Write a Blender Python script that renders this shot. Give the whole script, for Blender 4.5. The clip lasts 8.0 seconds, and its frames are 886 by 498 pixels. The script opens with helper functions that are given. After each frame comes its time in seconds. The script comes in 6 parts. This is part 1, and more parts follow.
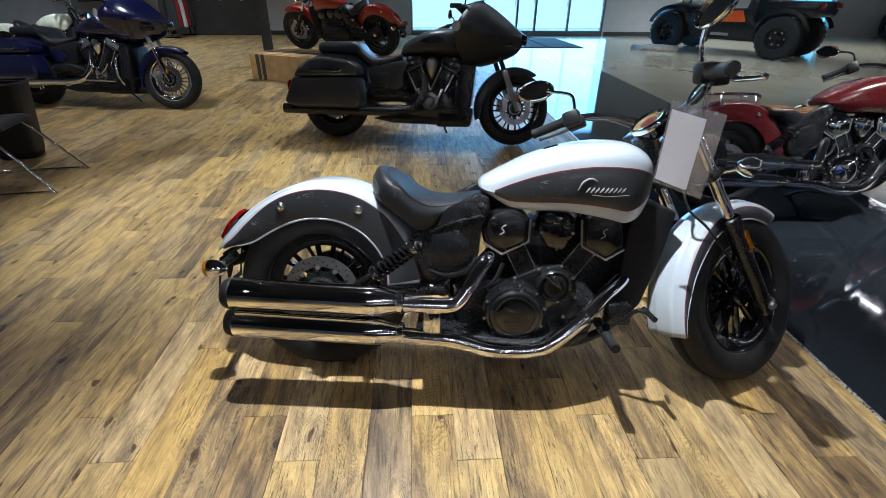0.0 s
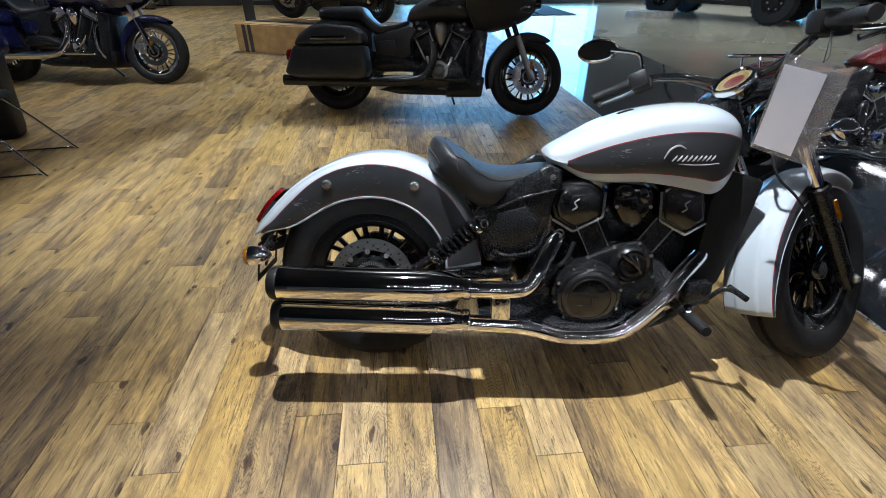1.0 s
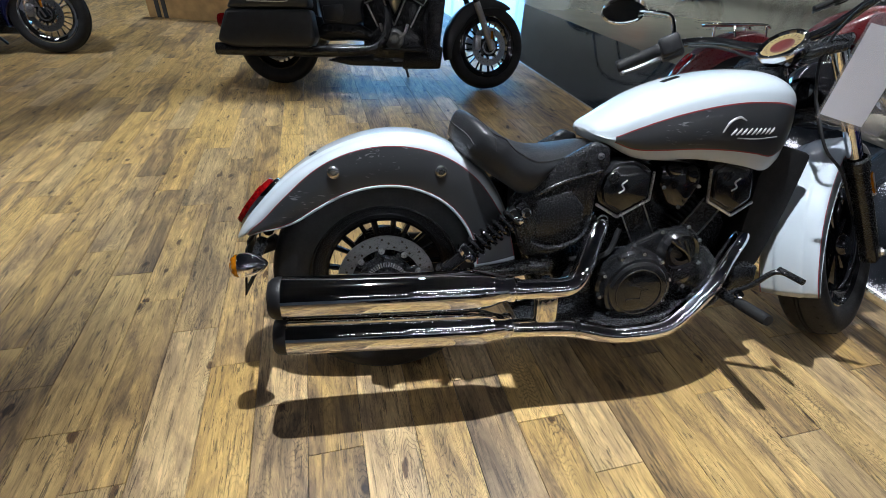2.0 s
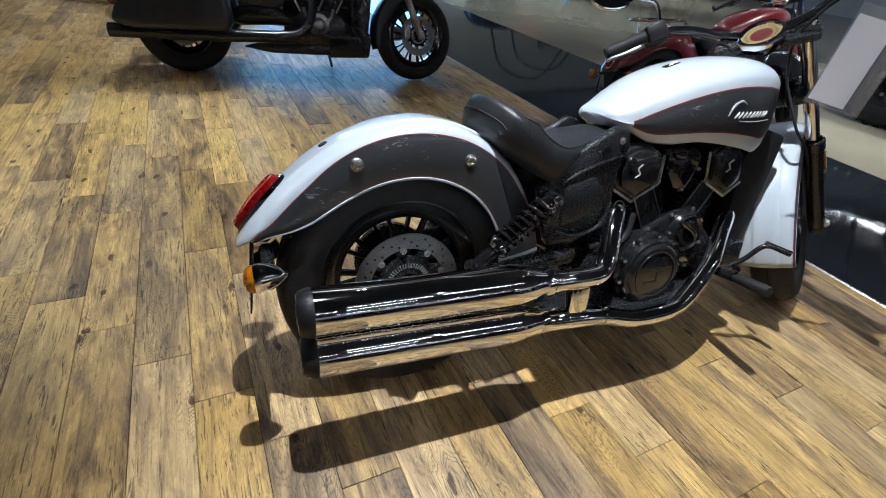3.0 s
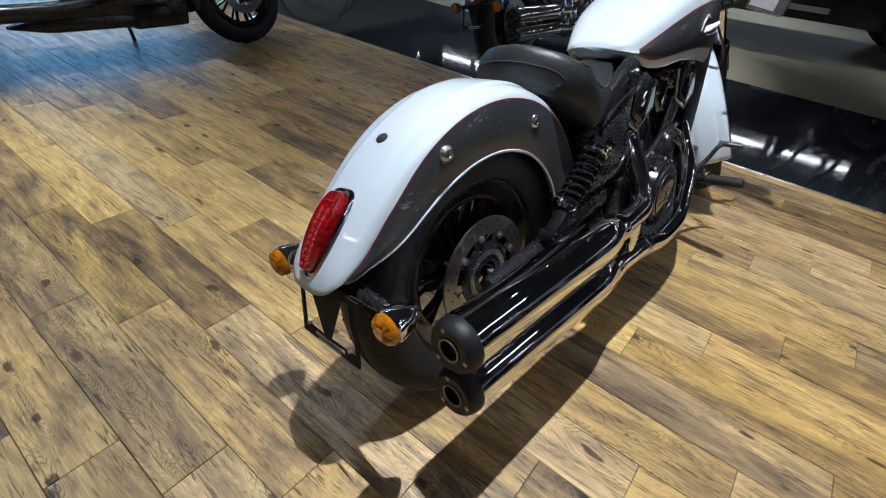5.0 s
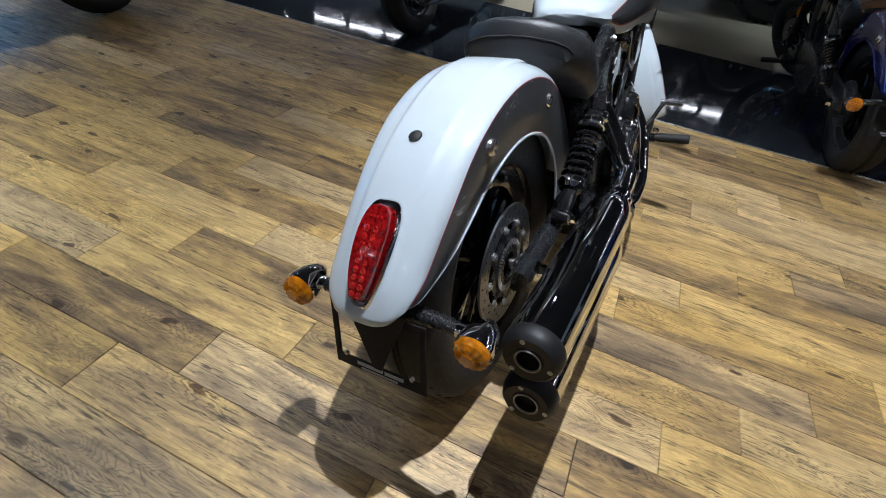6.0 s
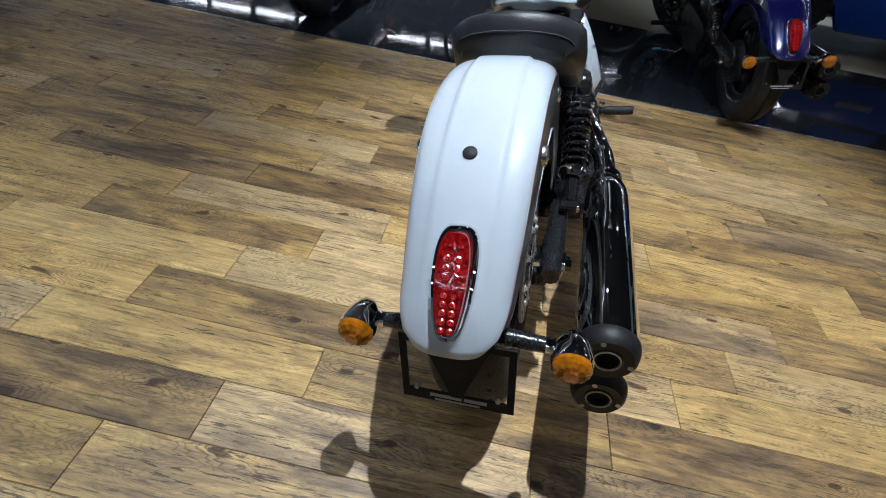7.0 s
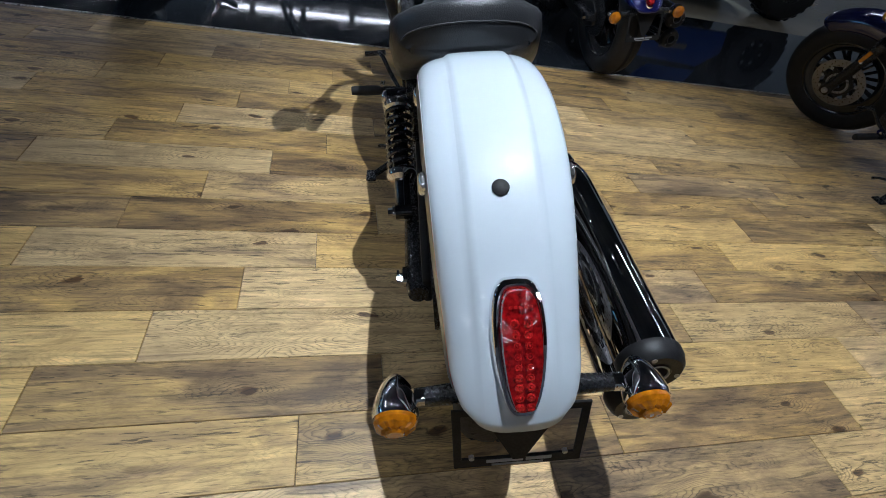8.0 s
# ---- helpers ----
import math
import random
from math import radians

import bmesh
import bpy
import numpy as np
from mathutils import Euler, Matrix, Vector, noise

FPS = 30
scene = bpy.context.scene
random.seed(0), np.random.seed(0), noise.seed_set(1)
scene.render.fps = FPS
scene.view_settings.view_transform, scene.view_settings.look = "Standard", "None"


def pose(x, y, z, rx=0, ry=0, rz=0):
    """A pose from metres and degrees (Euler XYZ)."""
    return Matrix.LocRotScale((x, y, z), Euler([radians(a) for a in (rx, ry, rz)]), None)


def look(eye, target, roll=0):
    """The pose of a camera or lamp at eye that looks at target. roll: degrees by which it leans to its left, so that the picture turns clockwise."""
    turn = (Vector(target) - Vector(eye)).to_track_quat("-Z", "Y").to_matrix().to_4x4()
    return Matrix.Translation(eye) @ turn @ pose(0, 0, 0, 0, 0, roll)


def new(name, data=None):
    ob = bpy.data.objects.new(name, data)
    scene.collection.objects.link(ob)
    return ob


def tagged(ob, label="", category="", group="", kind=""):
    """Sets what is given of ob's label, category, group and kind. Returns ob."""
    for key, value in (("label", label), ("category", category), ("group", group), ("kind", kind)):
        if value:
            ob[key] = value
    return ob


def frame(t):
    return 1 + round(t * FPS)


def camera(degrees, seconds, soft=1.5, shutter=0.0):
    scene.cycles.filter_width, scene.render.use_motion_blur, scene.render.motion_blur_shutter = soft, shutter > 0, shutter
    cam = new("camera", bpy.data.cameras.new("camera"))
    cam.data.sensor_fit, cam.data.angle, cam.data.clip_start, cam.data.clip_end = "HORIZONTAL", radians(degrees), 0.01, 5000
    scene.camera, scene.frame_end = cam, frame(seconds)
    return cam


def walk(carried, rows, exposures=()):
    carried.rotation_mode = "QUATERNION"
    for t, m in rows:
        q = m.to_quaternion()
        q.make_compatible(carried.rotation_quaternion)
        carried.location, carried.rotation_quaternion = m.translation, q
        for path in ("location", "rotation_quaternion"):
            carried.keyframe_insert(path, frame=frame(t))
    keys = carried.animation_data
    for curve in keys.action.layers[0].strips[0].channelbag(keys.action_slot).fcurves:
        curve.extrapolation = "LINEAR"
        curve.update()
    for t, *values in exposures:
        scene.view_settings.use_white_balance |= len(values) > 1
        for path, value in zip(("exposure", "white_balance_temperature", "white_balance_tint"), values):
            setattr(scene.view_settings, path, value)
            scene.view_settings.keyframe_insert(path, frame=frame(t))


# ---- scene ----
cam = camera(86.4, 8.0, 0.7)
PATH = [
    (0, (-0.173, 0.23, 1.329), (0.043, 1.966, 0.36), 0.8),
    (0.5, (-0.29, 0.304, 1.302), (-0.051, 2.015, 0.295), 0.5),
    (1, (-0.41, 0.403, 1.262), (-0.139, 2.079, 0.206), 0.4),
    (1.5, (-0.535, 0.553, 1.219), (-0.197, 2.194, 0.126), 0.7),
    (2, (-0.634, 0.685, 1.176), (-0.098, 2.246, 0.046), 2.9),
    (2.2, (-0.672, 0.723, 1.168), (-0.065, 2.252, 0.03), 4.0),
    (3.3, (-0.961, 0.962, 1.072), (0.027, 2.285, -0.057), 6.9),
    (3.5, (-0.985, 1.018, 1.056), (0.039, 2.295, -0.094), 6.2),
    (4, (-1.05, 1.165, 1.038), (0.086, 2.308, -0.146), 5.5),
    (4.5, (-1.135, 1.272, 1.036), (0.118, 2.258, -0.17), 5.5),
    (4.7, (-1.169, 1.313, 1.04), (0.121, 2.246, -0.171), 5.4),
    (5.8, (-1.249, 1.609, 1.003), (0.226, 2.086, -0.26), 8.5),
    (6, (-1.241, 1.67, 1.012), (0.239, 2.065, -0.275), 8.8),
    (6.5, (-1.238, 1.813, 1.014), (0.266, 2.022, -0.287), 9.5),
    (7, (-1.231, 1.938, 1.014), (0.276, 1.92, -0.301), 10.5),
    (7.5, (-1.161, 2.052, 0.993), (0.307, 1.761, -0.334), 12.5),
    (8, (-1.042, 2.156, 0.988), (0.334, 1.595, -0.35), 13.7),
]
walk(cam, [(t, look(eye, target, roll)) for t, eye, target, roll in PATH], [(0.0, 0.37, 6350, 10), (2.0, 0.27, 6330, 10), (4.5, 0.17, 6300, 10), (6.5, 0.06, 6130, 10), (8.0, -0.06, 5930, 9)])

# ---- light ----
world = bpy.data.worlds.new("world")
scene.world = world
world.use_nodes = True
world.node_tree.nodes["Background"].inputs[0].default_value = (0.55, 0.75, 1.0, 1)
world.node_tree.nodes["Background"].inputs[1].default_value = 0.3


def lamp(name, kind, m, power, color=(1, 1, 1), size=0.1, size_y=None):
    data = bpy.data.lights.new(name, kind)
    data.energy, data.color = power, color
    if kind == "AREA":
        data.shape = "RECTANGLE" if size_y else "DISK"
        data.size = size
        if size_y:
            data.size_y = size_y
    elif kind == "SPOT":
        data.spot_size, data.spot_blend, data.shadow_soft_size = radians(size_y or 105), 0.85, size
    else:
        data.shadow_soft_size = size
    ob = new(name, data)
    ob.matrix_world = m
    return ob


NEUTRAL = (0.81, 0.905, 1.0)
COLD = (0.80, 0.91, 1.0)
COOL = (0.90, 0.95, 1.0)
CEIL = 4.2
# unseen ceiling spots, first from shadows, rest added fill: place over the floor, power
SPOTS = [(-0.38, 1.85, 3.45, 600, COOL, 61, (0.12, 1.18)), (0.7, -1.1, 3.6, 42, COOL, 80, (0.6, -0.4)), (-2.6, -0.4, 3.6, 40, NEUTRAL, 90, None), (-0.1, 5.7, 3.6, 260, NEUTRAL, 74, None),
         (-1.7, 3.7, 3.6, 540, NEUTRAL, 49, (-1.35, 3.45)), (0.45, 3.4, 3.6, 85, NEUTRAL, 50, (0.15, 2.75)), (-3.2, 5.7, 3.6, 210, NEUTRAL, 92, (-3.4, 6.6)), (2.5, 0.9, 3.7, 28, COOL, 56, (1.6, 1.4)), (-5.4, 8.3, 3.6, 260, NEUTRAL, 80, (-5.6, 9.7)), (3.5, 2.0, 3.6, 620, COOL, 58, (3.3, 3.0)), (-1.2, 9.8, 3.6, 360, NEUTRAL, 105, None), (6.5, 9.0, 3.8, 420, COLD, 105, None),
         (6.2, 3.0, 3.8, 720, COLD, 78, None), (5.4, -1.4, 3.8, 560, COLD, 74, None), (13.0, 12.0, 3.8, 560, COLD, 105, None), (-5.0, 13.5, 3.8, 380, NEUTRAL, 105, None),
         (9.0, 13.6, 3.8, 760, COLD, 110, None)]
for sx, sy, sz, power, tint, cone, aim in SPOTS:
    lamp("unseen_spot", "SPOT", look((sx, sy, sz), (*(aim or (sx + 0.001, sy)), 0)), power, tint, 0.014, cone)
lamp("door_daylight", "AREA", pose(4.0, 16.3, 1.6, -90, 0, 0), 270, (0.17, 0.50, 1.0), 6.2, 3.0)


# ---- materials ----
def material(name, base=(0.5, 0.5, 0.5), rough=0.5, metal=0.0, coat=0.0, spec=0.5):
    mat = bpy.data.materials.new(name)
    mat.use_nodes = True
    bsdf = mat.node_tree.nodes["Principled BSDF"]
    bsdf.inputs["Base Color"].default_value = (*base, 1)
    bsdf.inputs["Roughness"].default_value = rough
    bsdf.inputs["Metallic"].default_value = metal
    bsdf.inputs["Coat Weight"].default_value = coat
    bsdf.inputs["Coat Roughness"].default_value = 0.025
    bsdf.inputs["Specular IOR Level"].default_value = spec
    return mat


def node(mat, kind, **values):
    made = mat.node_tree.nodes.new(kind)
    for key, value in values.items():
        key = key.replace("_", " ")
        for socket in made.inputs:
            if socket.name == key:
                socket.default_value = value
                break
    return made


def link(mat, a, out, b, into):
    mat.node_tree.links.new(a.outputs[out], b.inputs[into])


def ramp(mat, stops, source, out=0):
    made = mat.node_tree.nodes.new("ShaderNodeValToRGB")
    for _ in range(len(stops) - 2):
        made.color_ramp.elements.new(0.5)
    for element, (place, color) in zip(made.color_ramp.elements, stops):
        element.position, element.color = place, (*color, 1) if len(color) == 3 else color
    link(mat, source, out, made, "Fac")
    return made


def grey(v):
    return (v, v, v)


def weathered(mat, scale=30.0, amount=0.12, rough=0.08, bump=0.0, bump_scale=300.0):
    """Two scales of tone, roughness and relief over a plain material."""
    bsdf = mat.node_tree.nodes["Principled BSDF"]
    base = tuple(bsdf.inputs["Base Color"].default_value)[:3]
    r0 = bsdf.inputs["Roughness"].default_value
    coord = node(mat, "ShaderNodeTexCoord")
    big = node(mat, "ShaderNodeTexNoise", Scale=scale, Detail=4.0)
    link(mat, coord, "Object", big, "Vector")
    tone = ramp(mat, [(0.3, tuple(c * (1 - amount) for c in base)), (0.7, tuple(min(1, c * (1 + amount)) for c in base))], big)
    link(mat, tone, "Color", bsdf, "Base Color")
    fine = node(mat, "ShaderNodeTexNoise", Scale=scale * 6, Detail=3.0)
    link(mat, coord, "Object", fine, "Vector")
    gloss = ramp(mat, [(0.3, grey(max(0.02, r0 - rough))), (0.75, grey(min(1, r0 + rough)))], fine)
    link(mat, gloss, "Color", bsdf, "Roughness")
    if bump:
        relief = node(mat, "ShaderNodeBump", Strength=bump, Distance=0.002)
        grain = node(mat, "ShaderNodeTexNoise", Scale=bump_scale, Detail=3.0)
        link(mat, coord, "Object", grain, "Vector")
        link(mat, grain, "Fac", relief, "Height")
        link(mat, relief, "Normal", bsdf, "Normal")
    return mat


def wood_material(name, island):
    mat = material(name, rough=0.36)
    bsdf = mat.node_tree.nodes["Principled BSDF"]
    coord = node(mat, "ShaderNodeTexCoord")
    if island:
        chance, key = node(mat, "ShaderNodeNewGeometry"), "Random Per Island"
    else:
        chance, key = node(mat, "ShaderNodeObjectInfo"), "Random"
    spread = node(mat, "ShaderNodeVectorMath")
    spread.operation = "MULTIPLY_ADD"
    link(mat, chance, key, spread, 0)
    spread.inputs[1].default_value = (37.0, 53.0, 11.0)
    link(mat, coord, "Object", spread, 2)

    def stretched(x, y, **noise_values):
        place = node(mat, "ShaderNodeMapping")
        place.inputs["Scale"].default_value = (x, y, 1.0)
        link(mat, spread, "Vector", place, "Vector")
        made = node(mat, "ShaderNodeTexNoise", Scale=1.0, **noise_values)
        link(mat, place, "Vector", made, "Vector")
        return made

    def math_node(kind, a, a_out, b, b_out=None):
        made = node(mat, "ShaderNodeMath")
        made.operation = kind
        link(mat, a, a_out, made, 0)
        if b_out:
            link(mat, b, b_out, made, 1)
        else:
            made.inputs[1].default_value = b
        return made

    def multiply(a, a_out, b, b_out, factor=1.0, kind="MULTIPLY"):
        made = node(mat, "ShaderNodeMix")
        made.data_type, made.blend_type = "RGBA", kind
        made.inputs["Factor"].default_value = factor
        link(mat, a, a_out, made, "A")
        link(mat, b, b_out, made, "B")
        return made

    def board_chance(factor):
        """A chance of its own for each board."""
        return math_node("FRACT", math_node("MULTIPLY", chance, key, factor), "Value", 0.0)

    # ragged patches of pale, tan and dark brown, shifted from board to board
    tone_noise = stretched(13.0, 2.5, Detail=9.0, Roughness=0.66, Distortion=0.7)
    shift = node(mat, "ShaderNodeMath")
    shift.operation = "MULTIPLY_ADD"
    link(mat, chance, key, shift, 0)
    shift.inputs[1].default_value, shift.inputs[2].default_value = 0.21, -0.09
    tone_sum = math_node("ADD", tone_noise, "Fac", shift, "Value")
    tone = ramp(mat, [(0.29, (0.125, 0.081, 0.045)), (0.38, (0.235, 0.155, 0.079)), (0.45, (0.345, 0.229, 0.107)), (0.53, (0.478, 0.321, 0.136)), (0.63, (0.570, 0.394, 0.172)), (0.76, (0.430, 0.290, 0.128))], tone_sum)
    # knots, each with eye-shaped growth rings that lie along the board
    knot_place = node(mat, "ShaderNodeMapping")
    knot_place.inputs["Scale"].default_value = (7.0, 3.0, 1.0)
    link(mat, spread, "Vector", knot_place, "Vector")
    wobble = node(mat, "ShaderNodeTexNoise", Scale=2.2, Detail=4.0)
    link(mat, knot_place, "Vector", wobble, "Vector")
    push = node(mat, "ShaderNodeVectorMath")
    push.operation = "MULTIPLY_ADD"
    link(mat, wobble, "Color", push, 0)
    push.inputs[1].default_value = (0.45, 0.45, 0.0)
    link(mat, knot_place, "Vector", push, 2)
    knots = node(mat, "ShaderNodeTexVoronoi", Scale=1.0, Randomness=1.0)
    knots.voronoi_dimensions = "2D"
    link(mat, push, "Vector", knots, "Vector")
    near_knot = ramp(mat, [(0.12, grey(1.0)), (0.50, grey(0.0))], knots, "Distance")
    cell = node(mat, "ShaderNodeSeparateColor")
    link(mat, knots, "Color", cell, "Color")
    some = ramp(mat, [(0.46, grey(0.0)), (0.56, grey(1.0))], cell, "Red")
    # long flowing lines away from the knots, closed rings near them
    field = stretched(11.0, 0.8, Detail=5.0, Roughness=0.45, Distortion=0.5)
    bent = node(mat, "ShaderNodeMath")
    bent.operation = "MULTIPLY_ADD"
    link(mat, knots, "Distance", bent, 0)
    bent.inputs[1].default_value = 0.50
    link(mat, field, "Fac", bent, 2)
    turns = math_node("FRACT", math_node("MULTIPLY", bent, "Value", 34.0), "Value", 0.0)
    rings = ramp(mat, [(0.0, grey(0.48)), (0.10, grey(0.95)), (0.45, grey(1.06)), (0.78, grey(0.84)), (0.94, grey(0.34)), (1.0, grey(0.48))], turns)
    eye = math_node("MULTIPLY", near_knot, "Color", some, "Color")
    where = ramp(mat, [(0.45, grey(0.10)), (0.57, grey(0.82))], stretched(13.0, 2.2, Detail=6.0, Roughness=0.6))
    figured = ramp(mat, [(0.25, grey(0.35)), (0.75, grey(1.0))], board_chance(5.7), "Value")
    ring_mix = node(mat, "ShaderNodeMath")
    ring_mix.operation = "MAXIMUM"
    link(mat, eye, "Value", ring_mix, 0)
    link(mat, math_node("MULTIPLY", where, "Color", figured, "Color"), "Value", ring_mix, 1)
    ringed = multiply(tone, "Color", rings, "Color")
    link(mat, ring_mix, "Value", ringed, "Factor")
    fibre = stretched(120.0, 4.5, Detail=6.0, Roughness=0.68, Distortion=0.3)
    fibres = ramp(mat, [(0.33, grey(0.52)), (0.45, grey(0.94)), (0.66, grey(1.20))], fibre)
    grained = multiply(ringed, "Result", fibres, "Color", 0.85)
    # ragged grey-brown weathered smears and dark checks
    smear = ramp(mat, [(0.40, (0.36, 0.33, 0.30)), (0.455, (0.72, 0.69, 0.66)), (0.50, (1.0, 1.0, 1.0))], stretched(12.0, 4.2, Detail=9.0, Roughness=0.72, Distortion=0.9))
    smeared = multiply(grained, "Result", smear, "Color", 0.36)
    scrape = ramp(mat, [(0.555, grey(1.0)), (0.60, grey(1.22)), (0.72, grey(1.30))], stretched(34.0, 7.0, Detail=8.0, Roughness=0.7, Distortion=0.6))
    scraped = multiply(smeared, "Result", scrape, "Color", 0.9)
    streak = stretched(75.0, 5.0, Detail=7.0, Roughness=0.70, Distortion=0.9)
    dark = ramp(mat, [(0.36, grey(0.18)), (0.395, grey(0.62)), (0.425, grey(1.0))], streak)
    stained = multiply(scraped, "Result", dark, "Color", 0.68)
    fleck_zone = ramp(mat, [(0.44, grey(0.10)), (0.58, grey(0.95))], stretched(10.0, 2.4, Detail=4.0))
    fleck = ramp(mat, [(0.37, grey(0.26)), (0.43, grey(1.0))], stretched(150.0, 13.0, Detail=4.0, Roughness=0.6, Distortion=0.5))
    stained = multiply(stained, "Result", fleck, "Color", 0.8)
    link(mat, fleck_zone, "Color", stained, "Factor")
    spot = ramp(mat, [(0.0, (0.14, 0.10, 0.07)), (0.052, (0.26, 0.19, 0.13)), (0.08, (1.0, 1.0, 1.0))], knots, "Distance")
    knotted = multiply(stained, "Result", spot, "Color")
    link(mat, some, "Color", knotted, "Factor")
    # some boards are greyer, some darker than others
    grain_grey = node(mat, "ShaderNodeHueSaturation")
    faded = ramp(mat, [(0.0, grey(1.10)), (0.60, grey(1.04)), (0.90, grey(0.92))], board_chance(11.3), "Value")
    link(mat, faded, "Color", grain_grey, "Saturation")
    link(mat, knotted, "Result", grain_grey, "Color")
    shade = node(mat, "ShaderNodeMath")
    shade.operation = "MULTIPLY_ADD"
    link(mat, board_chance(7.3), "Value", shade, 0)
    shade.inputs[1].default_value, shade.inputs[2].default_value = 0.28, 0.90
    light = multiply(grain_grey, "Color", shade, "Value")
    link(mat, light, "Result", bsdf, "Base Color")
    gloss = ramp(mat, [(0.3, grey(0.50)), (0.7, grey(0.34))], fibre)
    link(mat, gloss, "Color", bsdf, "Roughness")
    relief = node(mat, "ShaderNodeBump", Strength=0.30, Distance=0.001)
    height = multiply(fibres, "Color", dark, "Color")
    link(mat, height, "Result", relief, "Height")
    link(mat, relief, "Normal", bsdf, "Normal")
    return mat


WOOD, WOOD_FAR = wood_material("wood_plank", False), wood_material("wood_plank_joined", True)
GROUT = material("dark_joint", (0.05, 0.036, 0.022), 0.9)
WHITE = weathered(material("pearl_white_paint", (0.50, 0.56, 0.61), 0.34, 0.0, 1.0, 0.15), 8, 0.02, 0.05)
CHARCOAL = weathered(material("charcoal_satin_paint", (0.036, 0.039, 0.043), 0.34, 0.0, 0.5), 5, 0.06, 0.03)


def scuffed(mat):
    """Pale hair scratches and rub marks in loose patches on dark paint."""
    bsdf = mat.node_tree.nodes["Principled BSDF"]
    source = bsdf.inputs["Base Color"].links[0].from_node
    coord = node(mat, "ShaderNodeTexCoord")
    place = node(mat, "ShaderNodeMapping")
    place.inputs["Rotation"].default_value = (0.0, 0.5, 0.0)
    place.inputs["Scale"].default_value = (30.0, 30.0, 110.0)
    link(mat, coord, "Object", place, "Vector")
    lines = node(mat, "ShaderNodeTexNoise", Scale=1.0, Detail=5.0, Distortion=1.5)
    link(mat, place, "Vector", lines, "Vector")
    hair = ramp(mat, [(0.625, grey(0.0)), (0.68, grey(1.0))], lines)
    zone = node(mat, "ShaderNodeTexNoise", Scale=7.0, Detail=3.0)
    link(mat, coord, "Object", zone, "Vector")
    patch = ramp(mat, [(0.52, grey(0.0)), (0.62, grey(0.8))], zone)
    amount = node(mat, "ShaderNodeMath")
    amount.operation = "MULTIPLY"
    link(mat, hair, "Color", amount, 0)
    link(mat, patch, "Color", amount, 1)
    worn = node(mat, "ShaderNodeMix")
    worn.data_type = "RGBA"
    link(mat, amount, "Value", worn, "Factor")
    link(mat, source, "Color", worn, "A")
    worn.inputs["B"].default_value = (0.22, 0.23, 0.24, 1)
    link(mat, worn, "Result", bsdf, "Base Color")
    return mat


scuffed(CHARCOAL)
BOLT = weathered(material("bright_bolt_steel", (0.80, 0.80, 0.80), 0.22, 1.0), 60, 0.08, 0.06)
REDLINE = material("red_pinline", (0.24, 0.020, 0.026), 0.3)
CHROME = weathered(material("chrome", (0.86, 0.86, 0.88), 0.022, 1.0), 40, 0.03, 0.008)
SATIN = weathered(material("satin_steel", (0.55, 0.55, 0.56), 0.32, 1.0), 60, 0.12, 0.1)
DISC = weathered(material("ground_steel_disc", (0.34, 0.34, 0.35), 0.30, 1.0), 80, 0.05, 0.04)
GLOSSBLACK = weathered(material("gloss_black_paint", (0.008, 0.008, 0.009), 0.08, 0.0, 1.0), 20, 0.2, 0.03)
SATINBLACK = weathered(material("satin_black_metal", (0.012, 0.0128, 0.0145), 0.27, 0, 0, 0.5), 40, 0.12, 0.03)
ENGINEBLACK = weathered(material("engine_black_enamel", (0.010, 0.0105, 0.0115), 0.20, 0.0, 0.6), 40, 0.12, 0.02)
MATTBLACK = weathered(material("dull_black_plastic", (0.010, 0.010, 0.0105), 0.7, 0, 0, 0.25), 40, 0.2, 0.08)
PLASTIC = weathered(material("black_grained_plastic", (0.009, 0.009, 0.010), 0.50, 0, 0, 0.35), 50, 0.15, 0.1, 0.12, 500)
RUBBER = weathered(material("tyre_rubber", (0.013, 0.013, 0.014), 0.62, 0, 0, 0.35), 25, 0.25, 0.1, 0.25, 180)
LEATHER = weathered(material("black_seat_leather", (0.016, 0.0172, 0.0195), 0.38, 0, 0, 0.45), 30, 0.15, 0.08, 0.35, 420)
TAN = weathered(material("tan_seat_leather", (0.20, 0.085, 0.03), 0.45), 30, 0.2, 0.1, 0.3, 400)
STITCH = material("grey_thread", (0.035, 0.035, 0.036), 0.8)
AMBER = weathered(material("amber_lens", (0.42, 0.135, 0.003), 0.10, 0.10, 1.0), 70, 0.35, 0.04, 0.12, 160)
REDLENS = weathered(material("red_lens", (0.23, 0.004, 0.005), 0.10, 0.0, 1.0), 150, 0.6, 0.05, 0.15, 170)
REDCELL = weathered(material("red_reflector_cell", (0.48, 0.012, 0.012), 0.12, 0.2, 1.0), 240, 0.6, 0.06)
PAPER = weathered(material("white_paper", (0.90, 0.92, 0.98), 0.7), 6, 0.02, 0.05)
DIAL = weathered(material("cream_dial", (0.22, 0.165, 0.065), 0.4), 60, 0.08, 0.1)
REDDIAL = material("maroon_dial_centre", (0.085, 0.010, 0.009), 0.35)
MIRROR = material("mirror_glass", (0.9, 0.9, 0.9), 0.01, 1.0)
MARK = material("silver_lettering", (0.46, 0.46, 0.47), 0.35, 0.3)
GREYMARK = material("grey_print", (0.32, 0.32, 0.33), 0.6)
DARKCONC = weathered(material("dark_polished_concrete", (0.020, 0.024, 0.030), 0.055, 0.0, 0.0, 0.7), 1.6, 0.3, 0.02)
BEIGECONC = weathered(material("beige_polished_concrete", (0.36, 0.325, 0.235), 0.15), 1.2, 0.10, 0.012)
